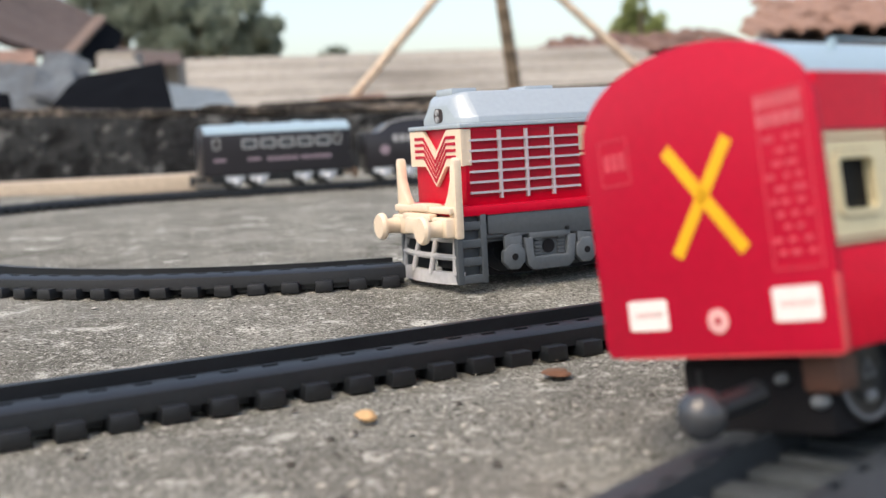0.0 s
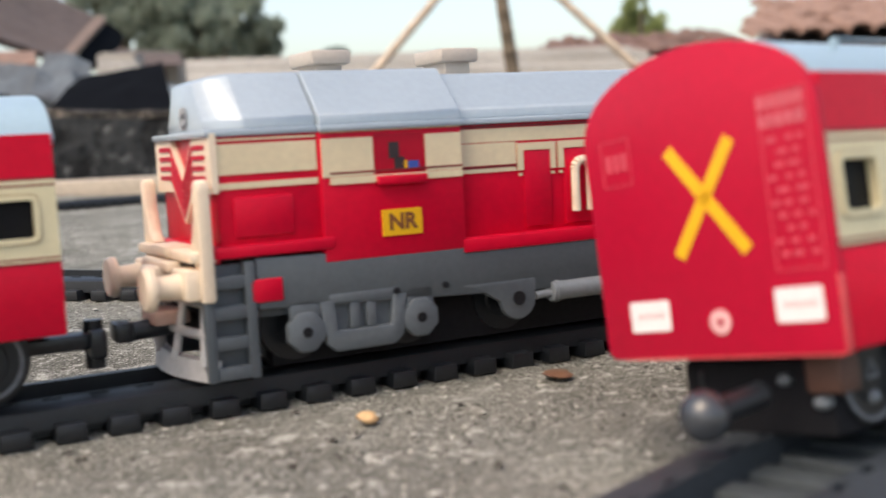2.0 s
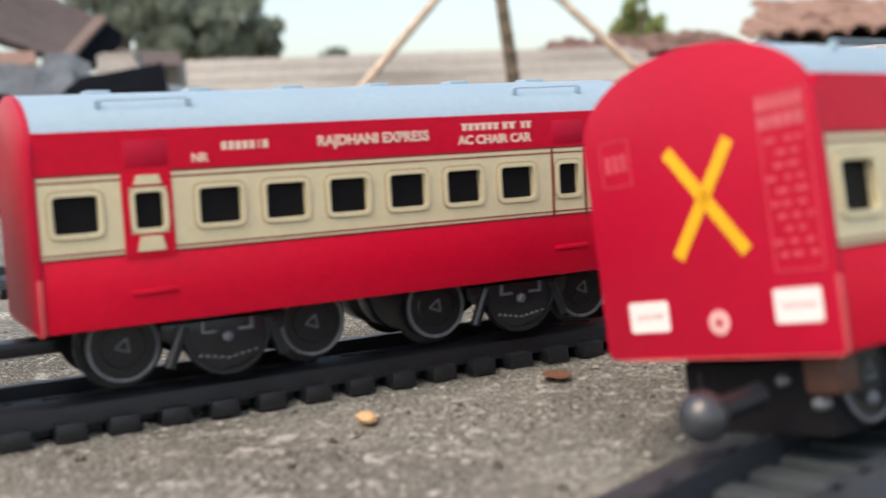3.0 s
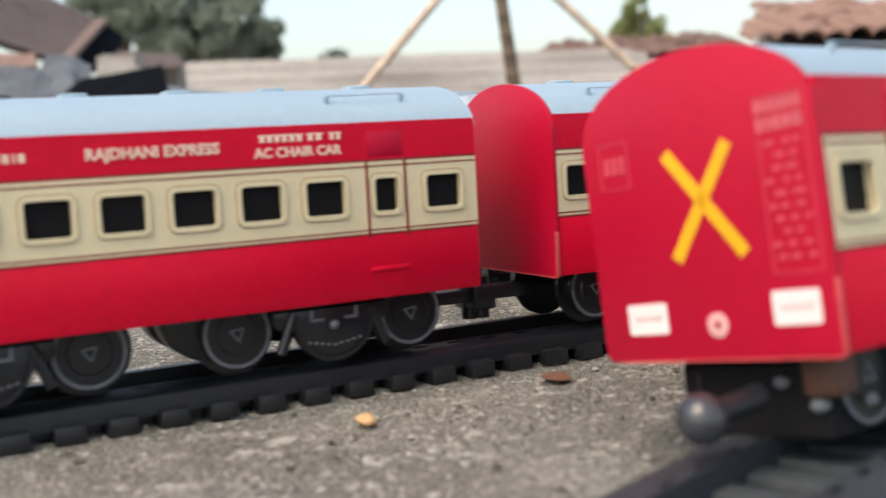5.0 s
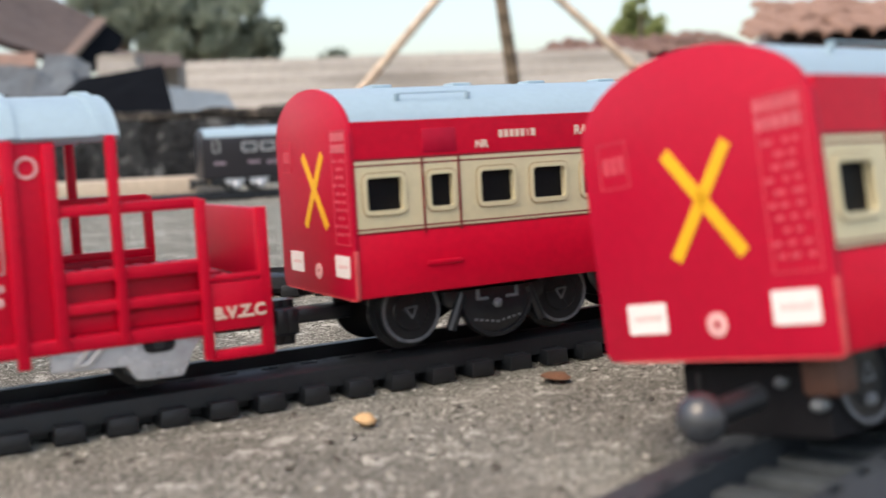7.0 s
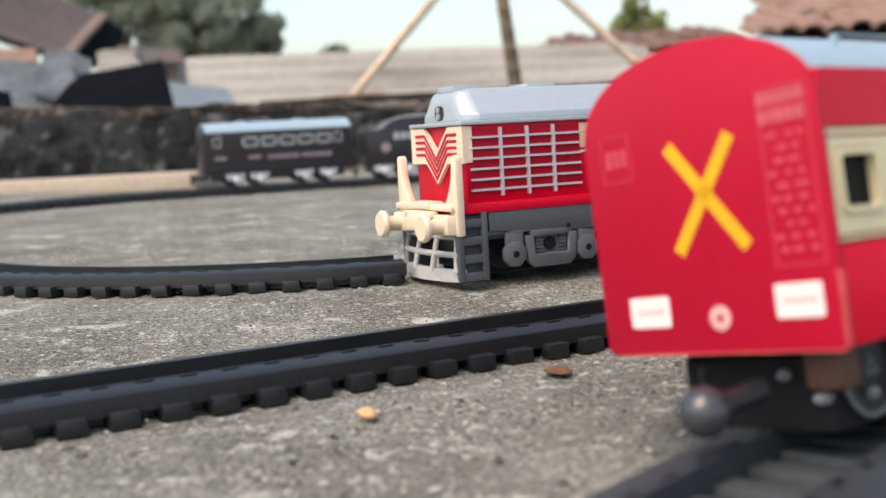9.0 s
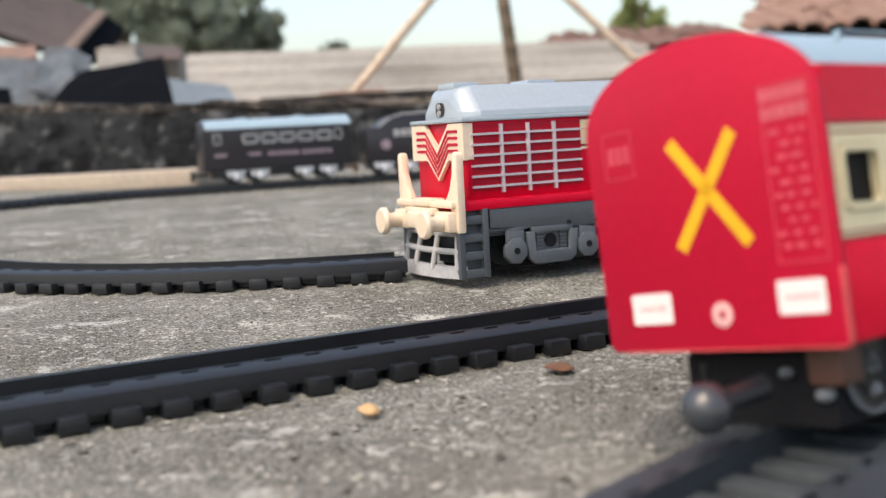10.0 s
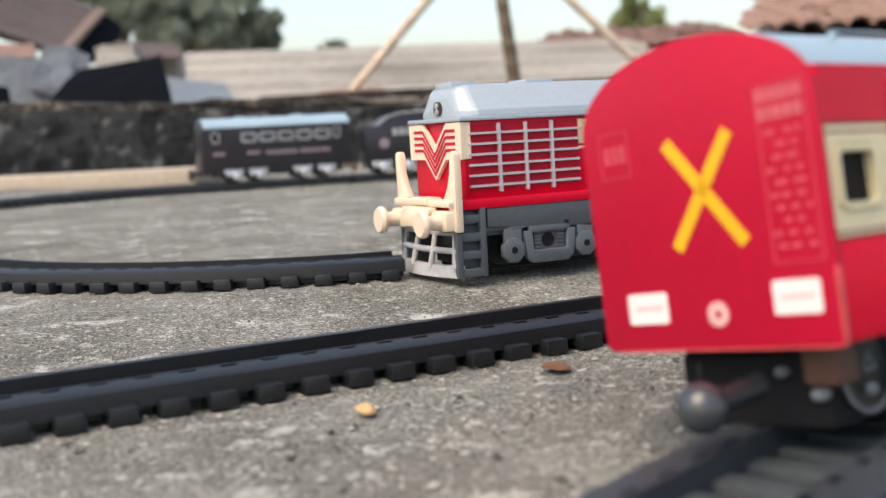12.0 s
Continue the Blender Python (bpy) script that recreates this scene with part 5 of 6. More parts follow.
def dark_tender():
    """Black tender with a humped top edge, ahead of the dark coach."""
    ob = thing("tender", "black plastic tender with grey lettering bars and humped top", "toy train wagon", "dark coaches")
    hw = W / 2
    bm = bmesh.new()
    slab(bm, [(0.0, 0.024), (0.0, 0.066), (0.016, 0.066), (0.022, 0.070), (0.030, 0.0765), (0.045, 0.080), (0.115, 0.082), (0.115, 0.024)], "y", -hw, hw, 0.0012)
    part("body", bm, COACH_BLACK, ob)
    bm = bmesh.new()
    for a, b in zip([(0.016, 0.0665), (0.022, 0.0705), (0.030, 0.077), (0.045, 0.0805)], [(0.022, 0.0705), (0.030, 0.077), (0.045, 0.0805), (0.115, 0.0825)]):
        rod(bm, (a[0], -hw, a[1]), (b[0], -hw, b[1]), 0.0010, seg=8)
    part("top_edge", bm, GREY_PRINT, ob, "grey worn top edge")
    for k in range(6):
        bm = bmesh.new()
        x = 0.034 + k * 0.0085
        slab(bm, ring_xz(x, x + 0.0062, 0.054, 0.0625, 0.0008), "y", -hw - 0.0006, -hw + 0.0006)
        part("lettering_bar", bm, GREY_PRINT, ob)
    bm = bmesh.new()
    rod(bm, (0.0235, -hw - 0.0008, 0.0450), (0.0235, -hw + 0.001, 0.0450), 0.006, seg=16)
    part("round_badge", bm, MAUVE, ob)
    for x in (0.020, 0.050, 0.082):
        bm = bmesh.new()
        slab(bm, [(x - 0.013, 0.027), (x - 0.011, 0.0165), (x + 0.011, 0.0165), (x + 0.013, 0.027)], "y", -hw + 0.001, -hw + 0.004, 0.0006)
        ball(bm, (x + 0.002, -hw + 0.0010, 0.0165), 0.0052, (1, 0.5, 1))
        part("bogie_side", bm, CHROME, ob, "silvery axle guard")
        wheelset(ob, x)
    bm = bmesh.new()
    box(bm, 0.004, 0.11, -hw + 0.004, hw - 0.004, 0.016, 0.025, 0.001)
    part("underframe", bm, WHEEL, ob)
    return ob


# ---- place the trains ----
engine = diesel_engine("red toy diesel engine with ivory buffers and silver roof, pulling coaches")
engine_far = copy_thing(engine, pose(0, 0, 0))
tagged(engine_far, "red toy diesel engine with ivory buffers standing on concrete")
coach_a = passenger_coach("red and cream toy express coach with pale roof", False)
coach_b = copy_thing(coach_a, pose(0, 0, 0))
coach_c = copy_thing(coach_a, pose(0, 0, 0))
coach_d = passenger_coach("last red and cream toy coach, yellow cross on its end", True)
coach_x = copy_thing(coach_d, pose(0.18828, 0.31164, -0.0042, -7.70, 0.90, 38.08))
tagged(coach_x, "red and cream toy coach leaning off its rails, yellow cross")
coupling(coach_d, -CL, -1)


def leaning_coach_gear(ob):
    """What shows under the leaning coach's end: added dark blocks, a ball on a stem, grey glint lumps and a brown
    block.
    """
    # Added black blocks, no real part: they fill the dark under the coach.
    for xb in (-CL + 0.0453, -0.0424):
        bm = bmesh.new()
        box(bm, xb - 0.036, xb + 0.020, -0.0165, 0.0165, 0.0100, 0.0240, 0.0010)
        part("dark_filler", bm, DULL_BLACK, ob, "black block added to fill the dark under the coach")
    bm = bmesh.new()
    rod(bm, (-CL + 0.001, -0.0078, 0.0192), (-CL - 0.011, -0.0056, 0.0175), 0.0024)
    part("coupling_stem", bm, WHEEL, ob, "black coupling stem")
    bm = bmesh.new()
    ball(bm, (-CL - 0.0125, -0.0056, 0.0175), 0.0046)
    part("ball_coupling", bm, BALL, ob, "scuffed black plastic ball coupling")
    # Grey lumps added as highlights in the dark under the end.
    for x, y, z, r in ((-CL + 0.0085, -0.0150, 0.0165, 0.0017), (-CL + 0.0200, -0.0172, 0.0157, 0.0016), (-CL + 0.0085, -0.0075, 0.0205, 0.0014)):
        bm = bmesh.new()
        ball(bm, (x, y, z), r, (1.2, 1.0, 0.8))
        part("glint_lump", bm, STEEL, ob, "small grey lump added for a bright glint")
    bm = bmesh.new()
    box(bm, -CL + 0.0055, -CL + 0.012, -0.0212, -0.0135, 0.0182, 0.0262, 0.0012)
    part("brown_block", bm, BROWN, ob, "brown plastic block")


leaning_coach_gear(coach_x)
van = brake_van()

FAR_H = 0.455
fx, fy = -0.0036, 0.4509
engine_far.matrix_basis = pose(fx - (W / 2 - 0.0038) * math.sin(FAR_H), fy + (W / 2 - 0.0038) * math.cos(FAR_H), 0.0004, 0, 0, math.degrees(FAR_H) + 180)

coach_black = dark_coach()
coach_black.matrix_basis = pose(-0.112, 1.398, floor_z(-0.20, 1.37), 0, 0, 20)
tender = dark_tender()
tender.matrix_basis = pose(-0.092, 1.404, floor_z(-0.05, 1.42), 0, 0, 14)

# the leaning coach's own track
toy_track("black plastic toy track under the leaning coach, sky sheen in its colour", [(x, y, 0.0, h) for x, y, z, h in line_points((-0.0812, 0.0374, radians(48)), [(0.62, 0)])], range(0, 120), plastic=SHEEN_BLACK, tie=SLEEPER_SHEEN)


def pebble():
    ob = thing("pebble", "small tan pebble lying on the concrete", "pebble")
    bm = bmesh.new()
    bmesh.ops.create_icosphere(bm, subdivisions=3, radius=0.0026)
    for v in bm.verts:
        v.co *= 1 + 0.40 * noise.noise(v.co * 450) + 0.12 * noise.noise(v.co * 1300)
        v.co.z *= 0.55
    part("stone", bm, PEBBLE, ob)
    ob.matrix_basis = pose(-0.0206, 0.2715, 0.0014)
    ob2 = thing("leaf_chip", "dry brown leaf chip on the concrete beside the track", "leaf")
    bm = bmesh.new()
    bmesh.ops.create_icosphere(bm, subdivisions=3, radius=0.004)
    for v in bm.verts:
        v.co *= 1 + 0.5 * noise.noise(v.co * 300)
        v.co.z *= 0.22
    part("flake", bm, CHIP, ob2)
    ob2.matrix_basis = pose(0.0295, 0.3110, 0.0010)


pebble()


# ---- beyond the parapet: roofs, tarpaulin, poles, trees ----
def sheet(bm, corners, waves, amp, thick, along=True, n_u=60, n_v=14):
    """A corrugated sheet between four corners (a, b along the near edge, c, d along the far edge)."""
    a, b, c, d = (Vector(p) for p in corners)
    up = Vector((0, 0, 1))
    grid = []
    for lay in (0, 1):
        g = []
        for j in range(n_v + 1):
            row = []
            for i in range(n_u + 1):
                u, v = i / n_u, j / n_v
                p = (a * (1 - u) + b * u) * (1 - v) + (d * (1 - u) + c * u) * v
                k = math.sin(6.2832 * waves * (v if along else u)) * amp + 0.35 * amp * noise.noise(p * 3)
                row.append(bm.verts.new(p + up * (k - lay * thick)))
            g.append(row)
        grid.append(g)
    for g in grid:
        for j in range(n_v):
            for i in range(n_u):
                bm.faces.new((g[j][i], g[j][i + 1], g[j + 1][i + 1], g[j + 1][i]))
    t, o = grid
    for i in range(n_u):
        bm.faces.new((t[0][i], t[0][i + 1], o[0][i + 1], o[0][i]))
        bm.faces.new((t[-1][i], t[-1][i + 1], o[-1][i + 1], o[-1][i]))
    for j in range(n_v):
        bm.faces.new((t[j][0], t[j + 1][0], o[j + 1][0], o[j][0]))
        bm.faces.new((t[j][-1], t[j + 1][-1], o[j + 1][-1], o[j][-1]))


def shed(label, x0_, x1_, y0_, y1_, z_near, z_far, courses, material, waves=8, amp=0.012, wall=WALLM, tilt=0.0, skew=0.0):
    """A low house whose sheet roof shows above the parapet, in overlapping courses."""
    ob = thing("shed", label, "house")
    bm = bmesh.new()
    box(bm, x0_ + 0.1, x1_ - 0.1, y0_ + 0.15, y1_ - 0.05, -3.2, min(z_near, z_near + tilt) - 0.12)
    part("wall", bm, wall, ob)
    for k in range(courses):
        a, b = k / courses, (k + 1.12) / courses
        bm = bmesh.new()
        f = lambda v: (y0_ + (y1_ - y0_) * v, z_near + (z_far - z_near) * v + 0.014 * k)
        (ya, za), (yb, zb) = f(a), f(b)
        w = 0.02 * (k % 2)
        sheet(bm, ((x0_ + w + skew * a, ya, za), (x1_ + w + skew * a, ya, za + tilt), (x1_ + w + skew * b, yb, zb + tilt), (x0_ + w + skew * b, yb, zb)), waves, amp, 0.012)
        part("roof_sheet", bm, material, ob)
    return ob


shed("low house with pale weathered corrugated cement-sheet roof", -1.10, 1.25, 4.5, 6.0, 0.240, 0.510, 4, SHEET, 4, 0.012, tilt=-0.05, skew=-0.30)
def tiled_roof(label, x0_, x1_, y0_, y1_, z0, z1, rows, cols, material, hip=0.0, wall_z=None, dip=0.0):
    """A tiled slope: each course a strip of separate curved tiles over a boarded deck."""
    ob = thing("house", label, "house")
    bm = bmesh.new()
    box(bm, x0_ + 0.15, x1_ - 0.15, y0_ + 0.2, y1_ - 0.1, -3.2, z0 - 0.1 - max(0, dip))
    part("wall", bm, WALLM, ob)
    rnd = random.Random(len(label))
    bm = bmesh.new()
    deck = [(y0_ + 0.02, z0 - 0.03), (y1_, z1 - 0.03), (y1_ + 0.05, z0 - 0.2), (y0_ + 0.05, z0 - 0.2)]
    slab(bm, deck, "x", x0_ + 0.03 + hip * 0.3, x1_ - 0.03)
    for v in bm.verts:
        if v.co.z > z0 and hip:
            v.co.x = max(v.co.x, x0_ + 0.05 + hip * (v.co.z - z0) / (z1 - z0))
    part("roof_deck", bm, RUST, ob)
    tile = bmesh.new()
    w, ln = (x1_ - x0_) / cols, math.hypot(y1_ - y0_, z1 - z0) / rows * 1.25
    pts = [(w * 0.55 * math.cos(a), 0.35 * w * math.sin(a)) for a in np.linspace(0, math.pi, 6)]
    slab(tile, pts + [(p * 0.85, q * 0.85 - 0.004) for p, q in pts][::-1], "y", 0.0, ln)
    me = mesh_of(tile, "tile", material)
    slope = math.atan2(z1 - z0, y1_ - y0_)
    for j in range(rows):
        for i in range(cols):
            v = j / rows
            x = x0_ + (i + 0.5) * w
            if hip and x < x0_ + hip * v:
                continue
            z = z0 + (z1 - z0) * v + 0.012 * rnd.uniform(-1, 1) + dip * math.sin(6.2832 * (x - x0_) / (x1_ - x0_))
            t = new("tile", me)
            t.parent = ob
            t.matrix_basis = Matrix.Translation((x, y0_ + (y1_ - y0_) * v, z)) @ Matrix.Rotation(slope + rnd.uniform(-0.04, 0.04), 4, "X") @ Matrix.Rotation(rnd.uniform(-0.08, 0.08), 4, "Z")
    return ob


tiled_roof("house with worn terracotta tile roof, edges broken", 0.66, 1.9, 6.9, 7.6, 0.50, 0.665, 4, 13, TILE_DARK, 0.12)
tiled_roof("house with heaped terracotta tiles on its roof", 1.55, 3.4, 5.6, 6.8, 0.46, 0.74, 6, 16, TILE, 0.45, dip=0.02)
def crumpled(bm, corners, amp, thick, n_u=26, n_v=16, seed=0.0, freq=9.0):
    """A creased sheet between four corners, with thickness."""
    a, b, c, d = (Vector(p) for p in corners)
    nor = (b - a).cross(d - a).normalized()
    lay = []
    for t in (0.0, -thick):
        g = []
        for j in range(n_v + 1):
            row = []
            for i in range(n_u + 1):
                u, v = i / n_u, j / n_v
                p = (a * (1 - u) + b * u) * (1 - v) + (d * (1 - u) + c * u) * v
                k = noise.fractal(p * freq + Vector((seed, 0, 0)), 0.9, 2.1, 4)
                row.append(bm.verts.new(p + nor * (amp * k + t)))
            g.append(row)
        lay.append(g)
    for g in lay:
        for j in range(n_v):
            for i in range(n_u):
                bm.faces.new((g[j][i], g[j][i + 1], g[j + 1][i + 1], g[j + 1][i]))
    t, o = lay
    for i in range(n_u):
        for j in (0, -1):
            bm.faces.new((t[j][i], t[j][i + 1], o[j][i + 1], o[j][i]))
    for j in range(n_v):
        for i in (0, -1):
            bm.faces.new((t[j][i], t[j + 1][i], o[j + 1][i], o[j][i]))


def scrap(name, label, category, corners, material, amp, thick=0.006, seed=0.0, freq=9.0):
    ob = thing(name, label, category)
    bm = bmesh.new()
    crumpled(bm, corners, amp, thick, seed=seed, freq=freq)
    part("sheet", bm, material, ob)
    return ob


def left_roofs():
    ob = thing("house", "house with sagging brown sheet roof and dark gable", "house")
    bm = bmesh.new()
    crumpled(bm, ((-1.641, 5.20, 0.522), (-1.744, 6.20, 0.812), (-2.630, 6.00, 1.271), (-2.043, 4.60, 0.719)), 0.02, 0.03, seed=4, freq=3)
    part("roof", bm, RUST, ob, "brown weathered roof slope")
    bm = bmesh.new()
    crumpled(bm, ((-1.660, 5.18, 0.535), (-1.621, 5.18, 0.522), (-1.712, 6.18, 0.815), (-1.764, 6.18, 0.830)), 0.004, 0.03, 4, 16)
    part("verge_board", bm, VERGE, ob, "pale brown verge board")
    # Gable takes the tarpaulin's black to put its shade into the colour.
    bm = bmesh.new()
    crumpled(bm, ((-1.666, 5.30, 0.500), (-1.600, 5.90, 0.570), (-1.655, 6.30, 0.735), (-1.735, 6.25, 0.800)), 0.006, 0.06, 10, 10)
    part("gable", bm, TARP_AND_SHADE, ob, "gable with its shade painted near-black")
    bm = bmesh.new()
    box(bm, -2.6, -1.72, 5.4, 6.4, -3.2, 0.47)
    part("wall", bm, WALLM, ob)
    scrap("roof_sheet", "orange-brown rusty sheet under the house's eaves", "roof sheet", ((-1.70, 4.20, 0.430), (-1.433, 4.20, 0.428), (-1.498, 4.40, 0.491), (-1.76, 4.40, 0.495)), TILE, 0.006)
    scrap("tarpaulin", "grey crumpled plastic sheet heaped beyond the parapet", "tarpaulin", ((-1.05, 2.50, 0.150), (-0.785, 2.60, 0.150), (-0.908, 2.90, 0.319), (-1.160, 2.90, 0.312)), TARP_GREY, 0.020, seed=2)
    scrap("tarpaulin", "grey crumpled plastic sheet folded over the heap", "tarpaulin", ((-0.929, 2.66, 0.225), (-0.800, 2.66, 0.185), (-0.872, 2.98, 0.322), (-0.990, 2.98, 0.342)), TARP_GREY, 0.018, seed=7)
    scrap("tarpaulin", "black plastic sheet end lying on the heap", "tarpaulin", ((-1.02, 2.40, 0.150), (-0.872, 2.40, 0.150), (-0.905, 2.47, 0.216), (-1.03, 2.47, 0.238)), TARP_AND_SHADE, 0.008, seed=3)
    scrap("scrap_sheet", "pale cream sheet leaning behind the tarpaulin", "scrap sheet", ((-0.936, 3.20, 0.270), (-0.770, 3.20, 0.280), (-0.890, 3.40, 0.372), (-0.964, 3.40, 0.378)), SHEET, 0.010, seed=5)
    scrap("tarpaulin", "taut black plastic tarpaulin beyond the parapet", "tarpaulin", ((-0.835, 2.40, 0.145), (-0.538, 2.40, 0.145), (-0.640, 2.75, 0.292), (-0.838, 2.75, 0.262)), TARP_AND_SHADE, 0.007, 0.05, seed=6, freq=6)
    scrap("roof_sheet", "reddish-brown roof sheet edge beneath the trees", "roof sheet", ((-1.240, 4.60, 0.440), (-0.99, 4.60, 0.430), (-1.06, 4.90, 0.499), (-1.330, 4.90, 0.532)), RUST, 0.006)
    scrap("roof_sheet", "bluish metal sheet at the roof's corner", "roof sheet", ((-0.963, 4.20, 0.205), (-0.700, 4.20, 0.200), (-0.800, 4.46, 0.300), (-1.080, 4.46, 0.355)), SHEET_BLUE, 0.008)
    bm = bmesh.new()
    box(bm, -1.75, -0.52, 2.36, 4.44, -3.2, 0.142)
    for x0_, x1_, y0_, y1_, z1_ in ((-1.74, -1.50, 4.34, 4.42, 0.470), (-0.97, -0.86, 3.36, 3.46, 0.370), (-1.28, -1.05, 4.80, 4.94, 0.470)):
        box(bm, x0_, x1_, y0_, y1_, -3.2, z1_)
    tagged(new("wall_annex", mesh_of(bm, "wall_annex", WALLM, False)), "flat annex roof carrying tarpaulin and scrap", "wall", kind="structure")


left_roofs()


def poles():
    for a, b, r, mt, nm, lab in (((0.10, 3.4, 0.565), (-0.262, 3.4, 0.183), 0.0135, BAMBOO, "bamboo_pole", "thin pale bamboo pole leaning beyond the parapet"),
                                 ((0.196, 3.42, 0.61), (0.240, 3.42, 0.195), 0.0200, POST, "wooden_post", "dark weathered wooden post standing beyond the parapet"),
                                 ((0.27, 3.44, 0.58), (0.640, 3.44, 0.215), 0.0130, BAMBOO, "bamboo_pole", "pale bamboo pole leaning the other way")):
        ob = thing(nm, lab, "pole", "tripod poles")
        bm = bmesh.new()
        a, b = Vector(a), Vector(b)
        turn = (a - b).to_track_quat("Z", "Y").to_matrix()
        rings = []
        for i in range(7):
            for f, k in ((0.0, 1.14), (0.07, 1.0), (0.93, 1.0)):
                c = b + (a - b) * (i + f) / 7
                rings.append([bm.verts.new(c + turn @ Vector((r * k * (1 - 0.02 * i) * math.cos(j * 0.5236), r * k * (1 - 0.02 * i) * math.sin(j * 0.5236), 0))) for j in range(12)])
        for p, q in zip(rings, rings[1:]):
            for j in range(12):
                bm.faces.new((p[j], p[(j + 1) % 12], q[(j + 1) % 12], q[j]))
        bm.faces.new(rings[0][::-1])
        bm.faces.new(rings[-1])
        part("pole", bm, mt, ob)
    scrap("roof_sheet", "orange-brown rusty sheet lying at the bamboo pole's foot", "roof sheet", ((-0.33, 3.30, 0.203), (-0.14, 3.30, 0.203), (-0.16, 3.58, 0.224), (-0.31, 3.58, 0.220)), TILE, 0.004, seed=9)
    bm = bmesh.new()
    box(bm, -0.5, 0.95, 3.30, 3.56, -3.2, 0.20)
    tagged(new("wall_neighbour", mesh_of(bm, "wall_neighbour", COPING, False)), "brown rubble wall that carries the poles", "wall", kind="structure")


poles()


def tree(label, x, y, z_base, height, blobs, leaf, seed, leaf_size, count):
    """A trunk with limbs and a crown of many small leaf blades in uneven clumps."""
    rnd = random.Random(seed)
    ob = thing("tree", label, "tree")
    bm = bmesh.new()
    base = Vector((x, y, z_base))
    fork = base + Vector((0, 0, height * 0.45))
    rod(bm, base, fork, height * 0.035, height * 0.022, seg=10)
    for cx, cz, rx, rz in blobs:
        tip = Vector((x + cx, y + rnd.uniform(-0.4, 0.4), cz))
        mid = fork.lerp(tip, 0.55) + Vector((0, 0, 0.1))
        rod(bm, fork, mid, height * 0.018, height * 0.011, seg=7)
        rod(bm, mid, tip, height * 0.011, height * 0.004, seg=6)
    part("trunk", bm, BARK, ob)
    verts, faces = [], []
    clumps = []
    for cx, cz, rx, rz in blobs:
        for _ in range(20):
            d = Vector((rnd.gauss(0, 1), rnd.gauss(0, 1), rnd.gauss(0, 1))).normalized() * rnd.random() ** 0.4
            clumps.append((Vector((x + cx + d.x * rx, y + d.y * rx, cz + d.z * rz)), 0.36 * rx * rnd.uniform(0.6, 1.25)))
    for i in range(count):
        c, r = rnd.choice(clumps)
        d = Vector((rnd.gauss(0, 1), rnd.gauss(0, 1), rnd.gauss(0, 1))).normalized() * r * rnd.random() ** 0.5
        p = c + d
        t = Euler((rnd.uniform(0, 6.28), rnd.uniform(0, 6.28), rnd.uniform(0, 6.28))).to_matrix()
        s = leaf_size * rnd.uniform(0.6, 1.3)
        k = len(verts)
        for u, v, w in ((-0.5, 0, 0), (0, -0.22, 0.06), (0.5, 0, 0), (0, 0.22, 0.06)):
            verts.append(tuple(p + t @ Vector((u * s, v * s, w * s))))
        faces.append((k, k + 1, k + 2, k + 3))
    me = bpy.data.meshes.new("crown")
    me.from_pydata(verts, [], faces)
    me.materials.append(leaf)
    crown = new("crown", me)
    crown.parent = ob
    tagged(crown, "hazy green leaves in loose clumps")
    return ob


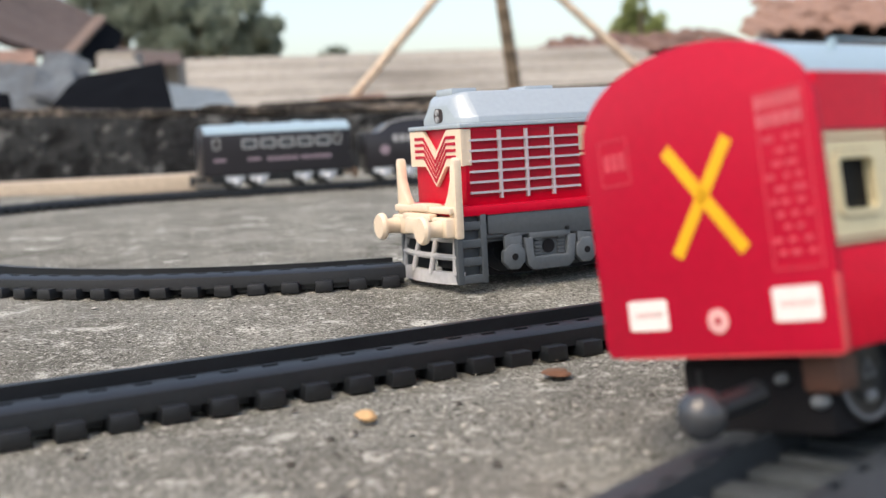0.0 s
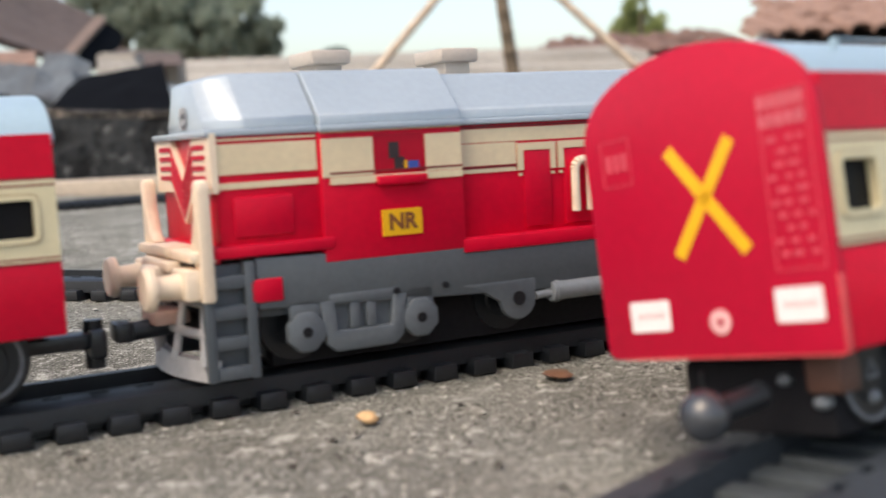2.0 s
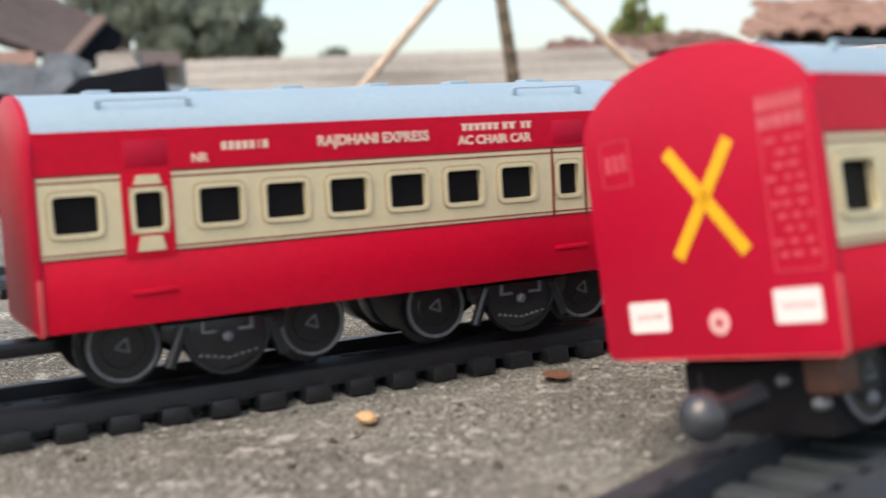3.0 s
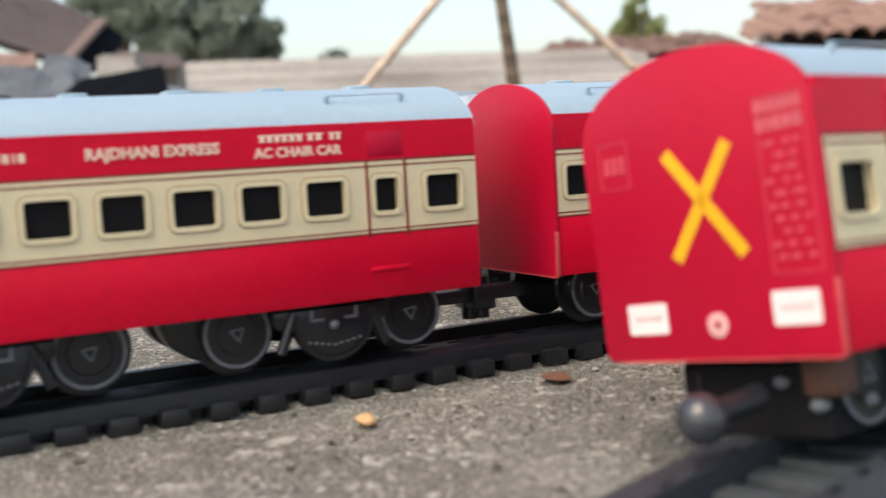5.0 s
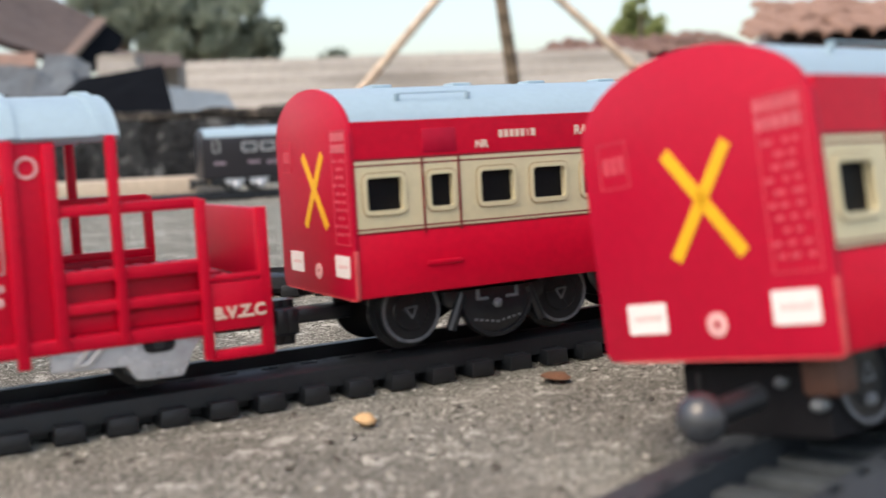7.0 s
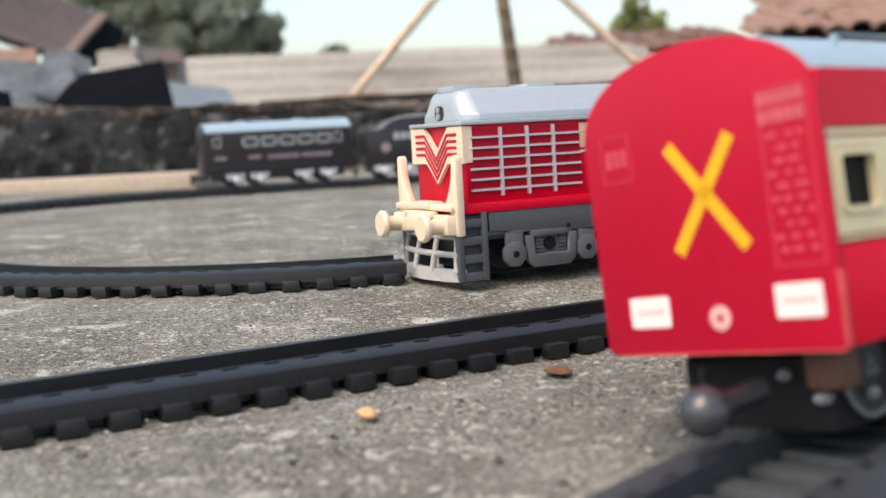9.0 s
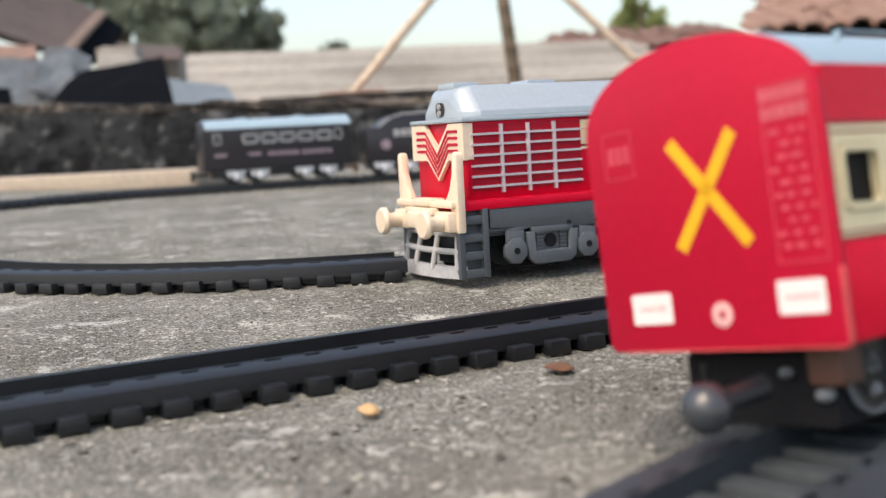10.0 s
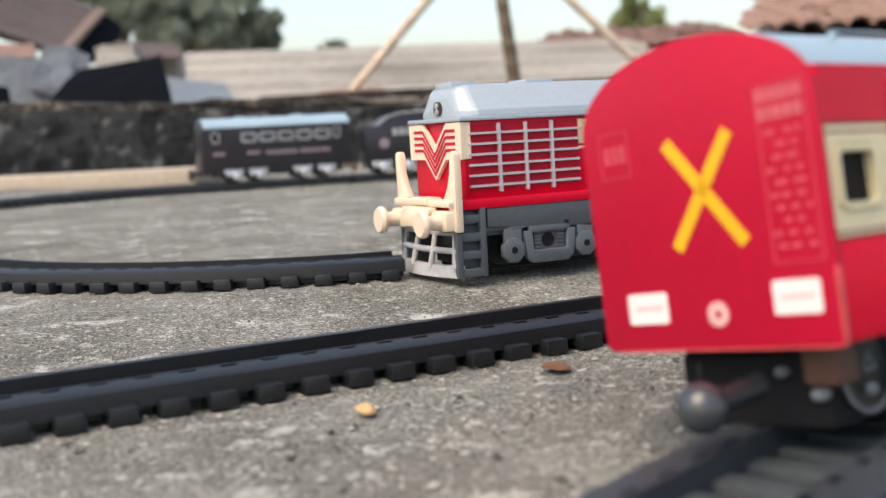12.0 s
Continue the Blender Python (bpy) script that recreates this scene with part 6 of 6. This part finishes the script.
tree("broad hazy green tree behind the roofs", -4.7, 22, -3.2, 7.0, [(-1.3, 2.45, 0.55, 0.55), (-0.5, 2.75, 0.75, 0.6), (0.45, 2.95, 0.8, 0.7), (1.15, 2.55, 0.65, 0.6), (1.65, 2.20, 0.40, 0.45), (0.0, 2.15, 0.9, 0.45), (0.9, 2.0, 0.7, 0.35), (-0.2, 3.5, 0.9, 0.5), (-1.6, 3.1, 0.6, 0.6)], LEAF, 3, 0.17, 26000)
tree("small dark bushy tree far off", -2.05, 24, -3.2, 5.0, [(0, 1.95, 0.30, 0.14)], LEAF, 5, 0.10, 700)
tree("small yellowish-green tree behind the tile roof", 3.15, 18, -3.2, 5.2, [(-0.15, 1.60, 0.22, 0.26), (0.05, 1.85, 0.26, 0.26), (0.30, 1.55, 0.28, 0.26), (0.45, 1.30, 0.2, 0.2)], LEAF_B, 7, 0.09, 5000)


# ---- what moves ----
LATER = ((2.5, 0.2552), (3.0, 0.3420), (3.5, 0.4279), (4.0, 0.5137), (4.5, 0.5996), (5.0, 0.6855), (5.5, 0.7712), (6.0, 0.8558), (6.5, 0.9395),
         (7.0, 1.0240), (7.5, 1.1080), (8.0, 1.1920), (8.5, 1.2760), (9.0, 1.3600), (9.5, 1.4440), (10.0, 1.5280), (10.5, 1.6120), (11.0, 1.6960), (11.5, 1.7800), (12.0, 1.8640))
# the engine falters for a moment and the coaches close up on its loose coupling
ENGINE_ROWS = ((0.0, -0.1800), (0.5, -0.0930), (1.0, -0.0058), (1.5, 0.0815), (1.8, 0.1338), (2.0, 0.1645), (2.1, 0.1816), (2.3, 0.2194), *LATER)
COACH_ROWS = ((0.0, -0.1735), (0.5, -0.0870), (1.0, -0.0003), (1.5, 0.0862), (2.0, 0.1723), (2.1, 0.1892), (2.3, 0.2212), *LATER)


def motions():
    """The train runs along the straight track at about 0.17 m/s, its wheels turning."""
    a_front = 0.2730                                     # from the engine's front to the first coach's front
    units = ((engine, 0.0), (coach_a, a_front), (coach_b, a_front + 0.2007), (coach_c, a_front + 0.4014), (coach_d, a_front + 0.6021), (van, a_front + 0.6021 + CL + 0.0237))
    times = [i / 15 for i in range(181)]
    for ob, back in units:
        path = COACH_ROWS if back else ENGINE_ROWS
        ts, ss = [t for t, s in path], [s for t, s in path]
        rows = []
        for t, s in path:
            x, y = on_line(s - back)
            rows.append((t, pose(x, y, 0.0, 0, 0, math.degrees(PSI))))
        walk(ob, rows)
        for w in ob.children:
            if w.name.startswith("wheel") and w.data == WHEEL_ME:
                p = w.matrix_basis.translation.copy()
                walk(w, [(t, Matrix.Translation(p) @ Matrix.Rotation(float(np.interp(t, ts, ss)) / R_WHEEL, 4, "Y")) for t in times])


motions()
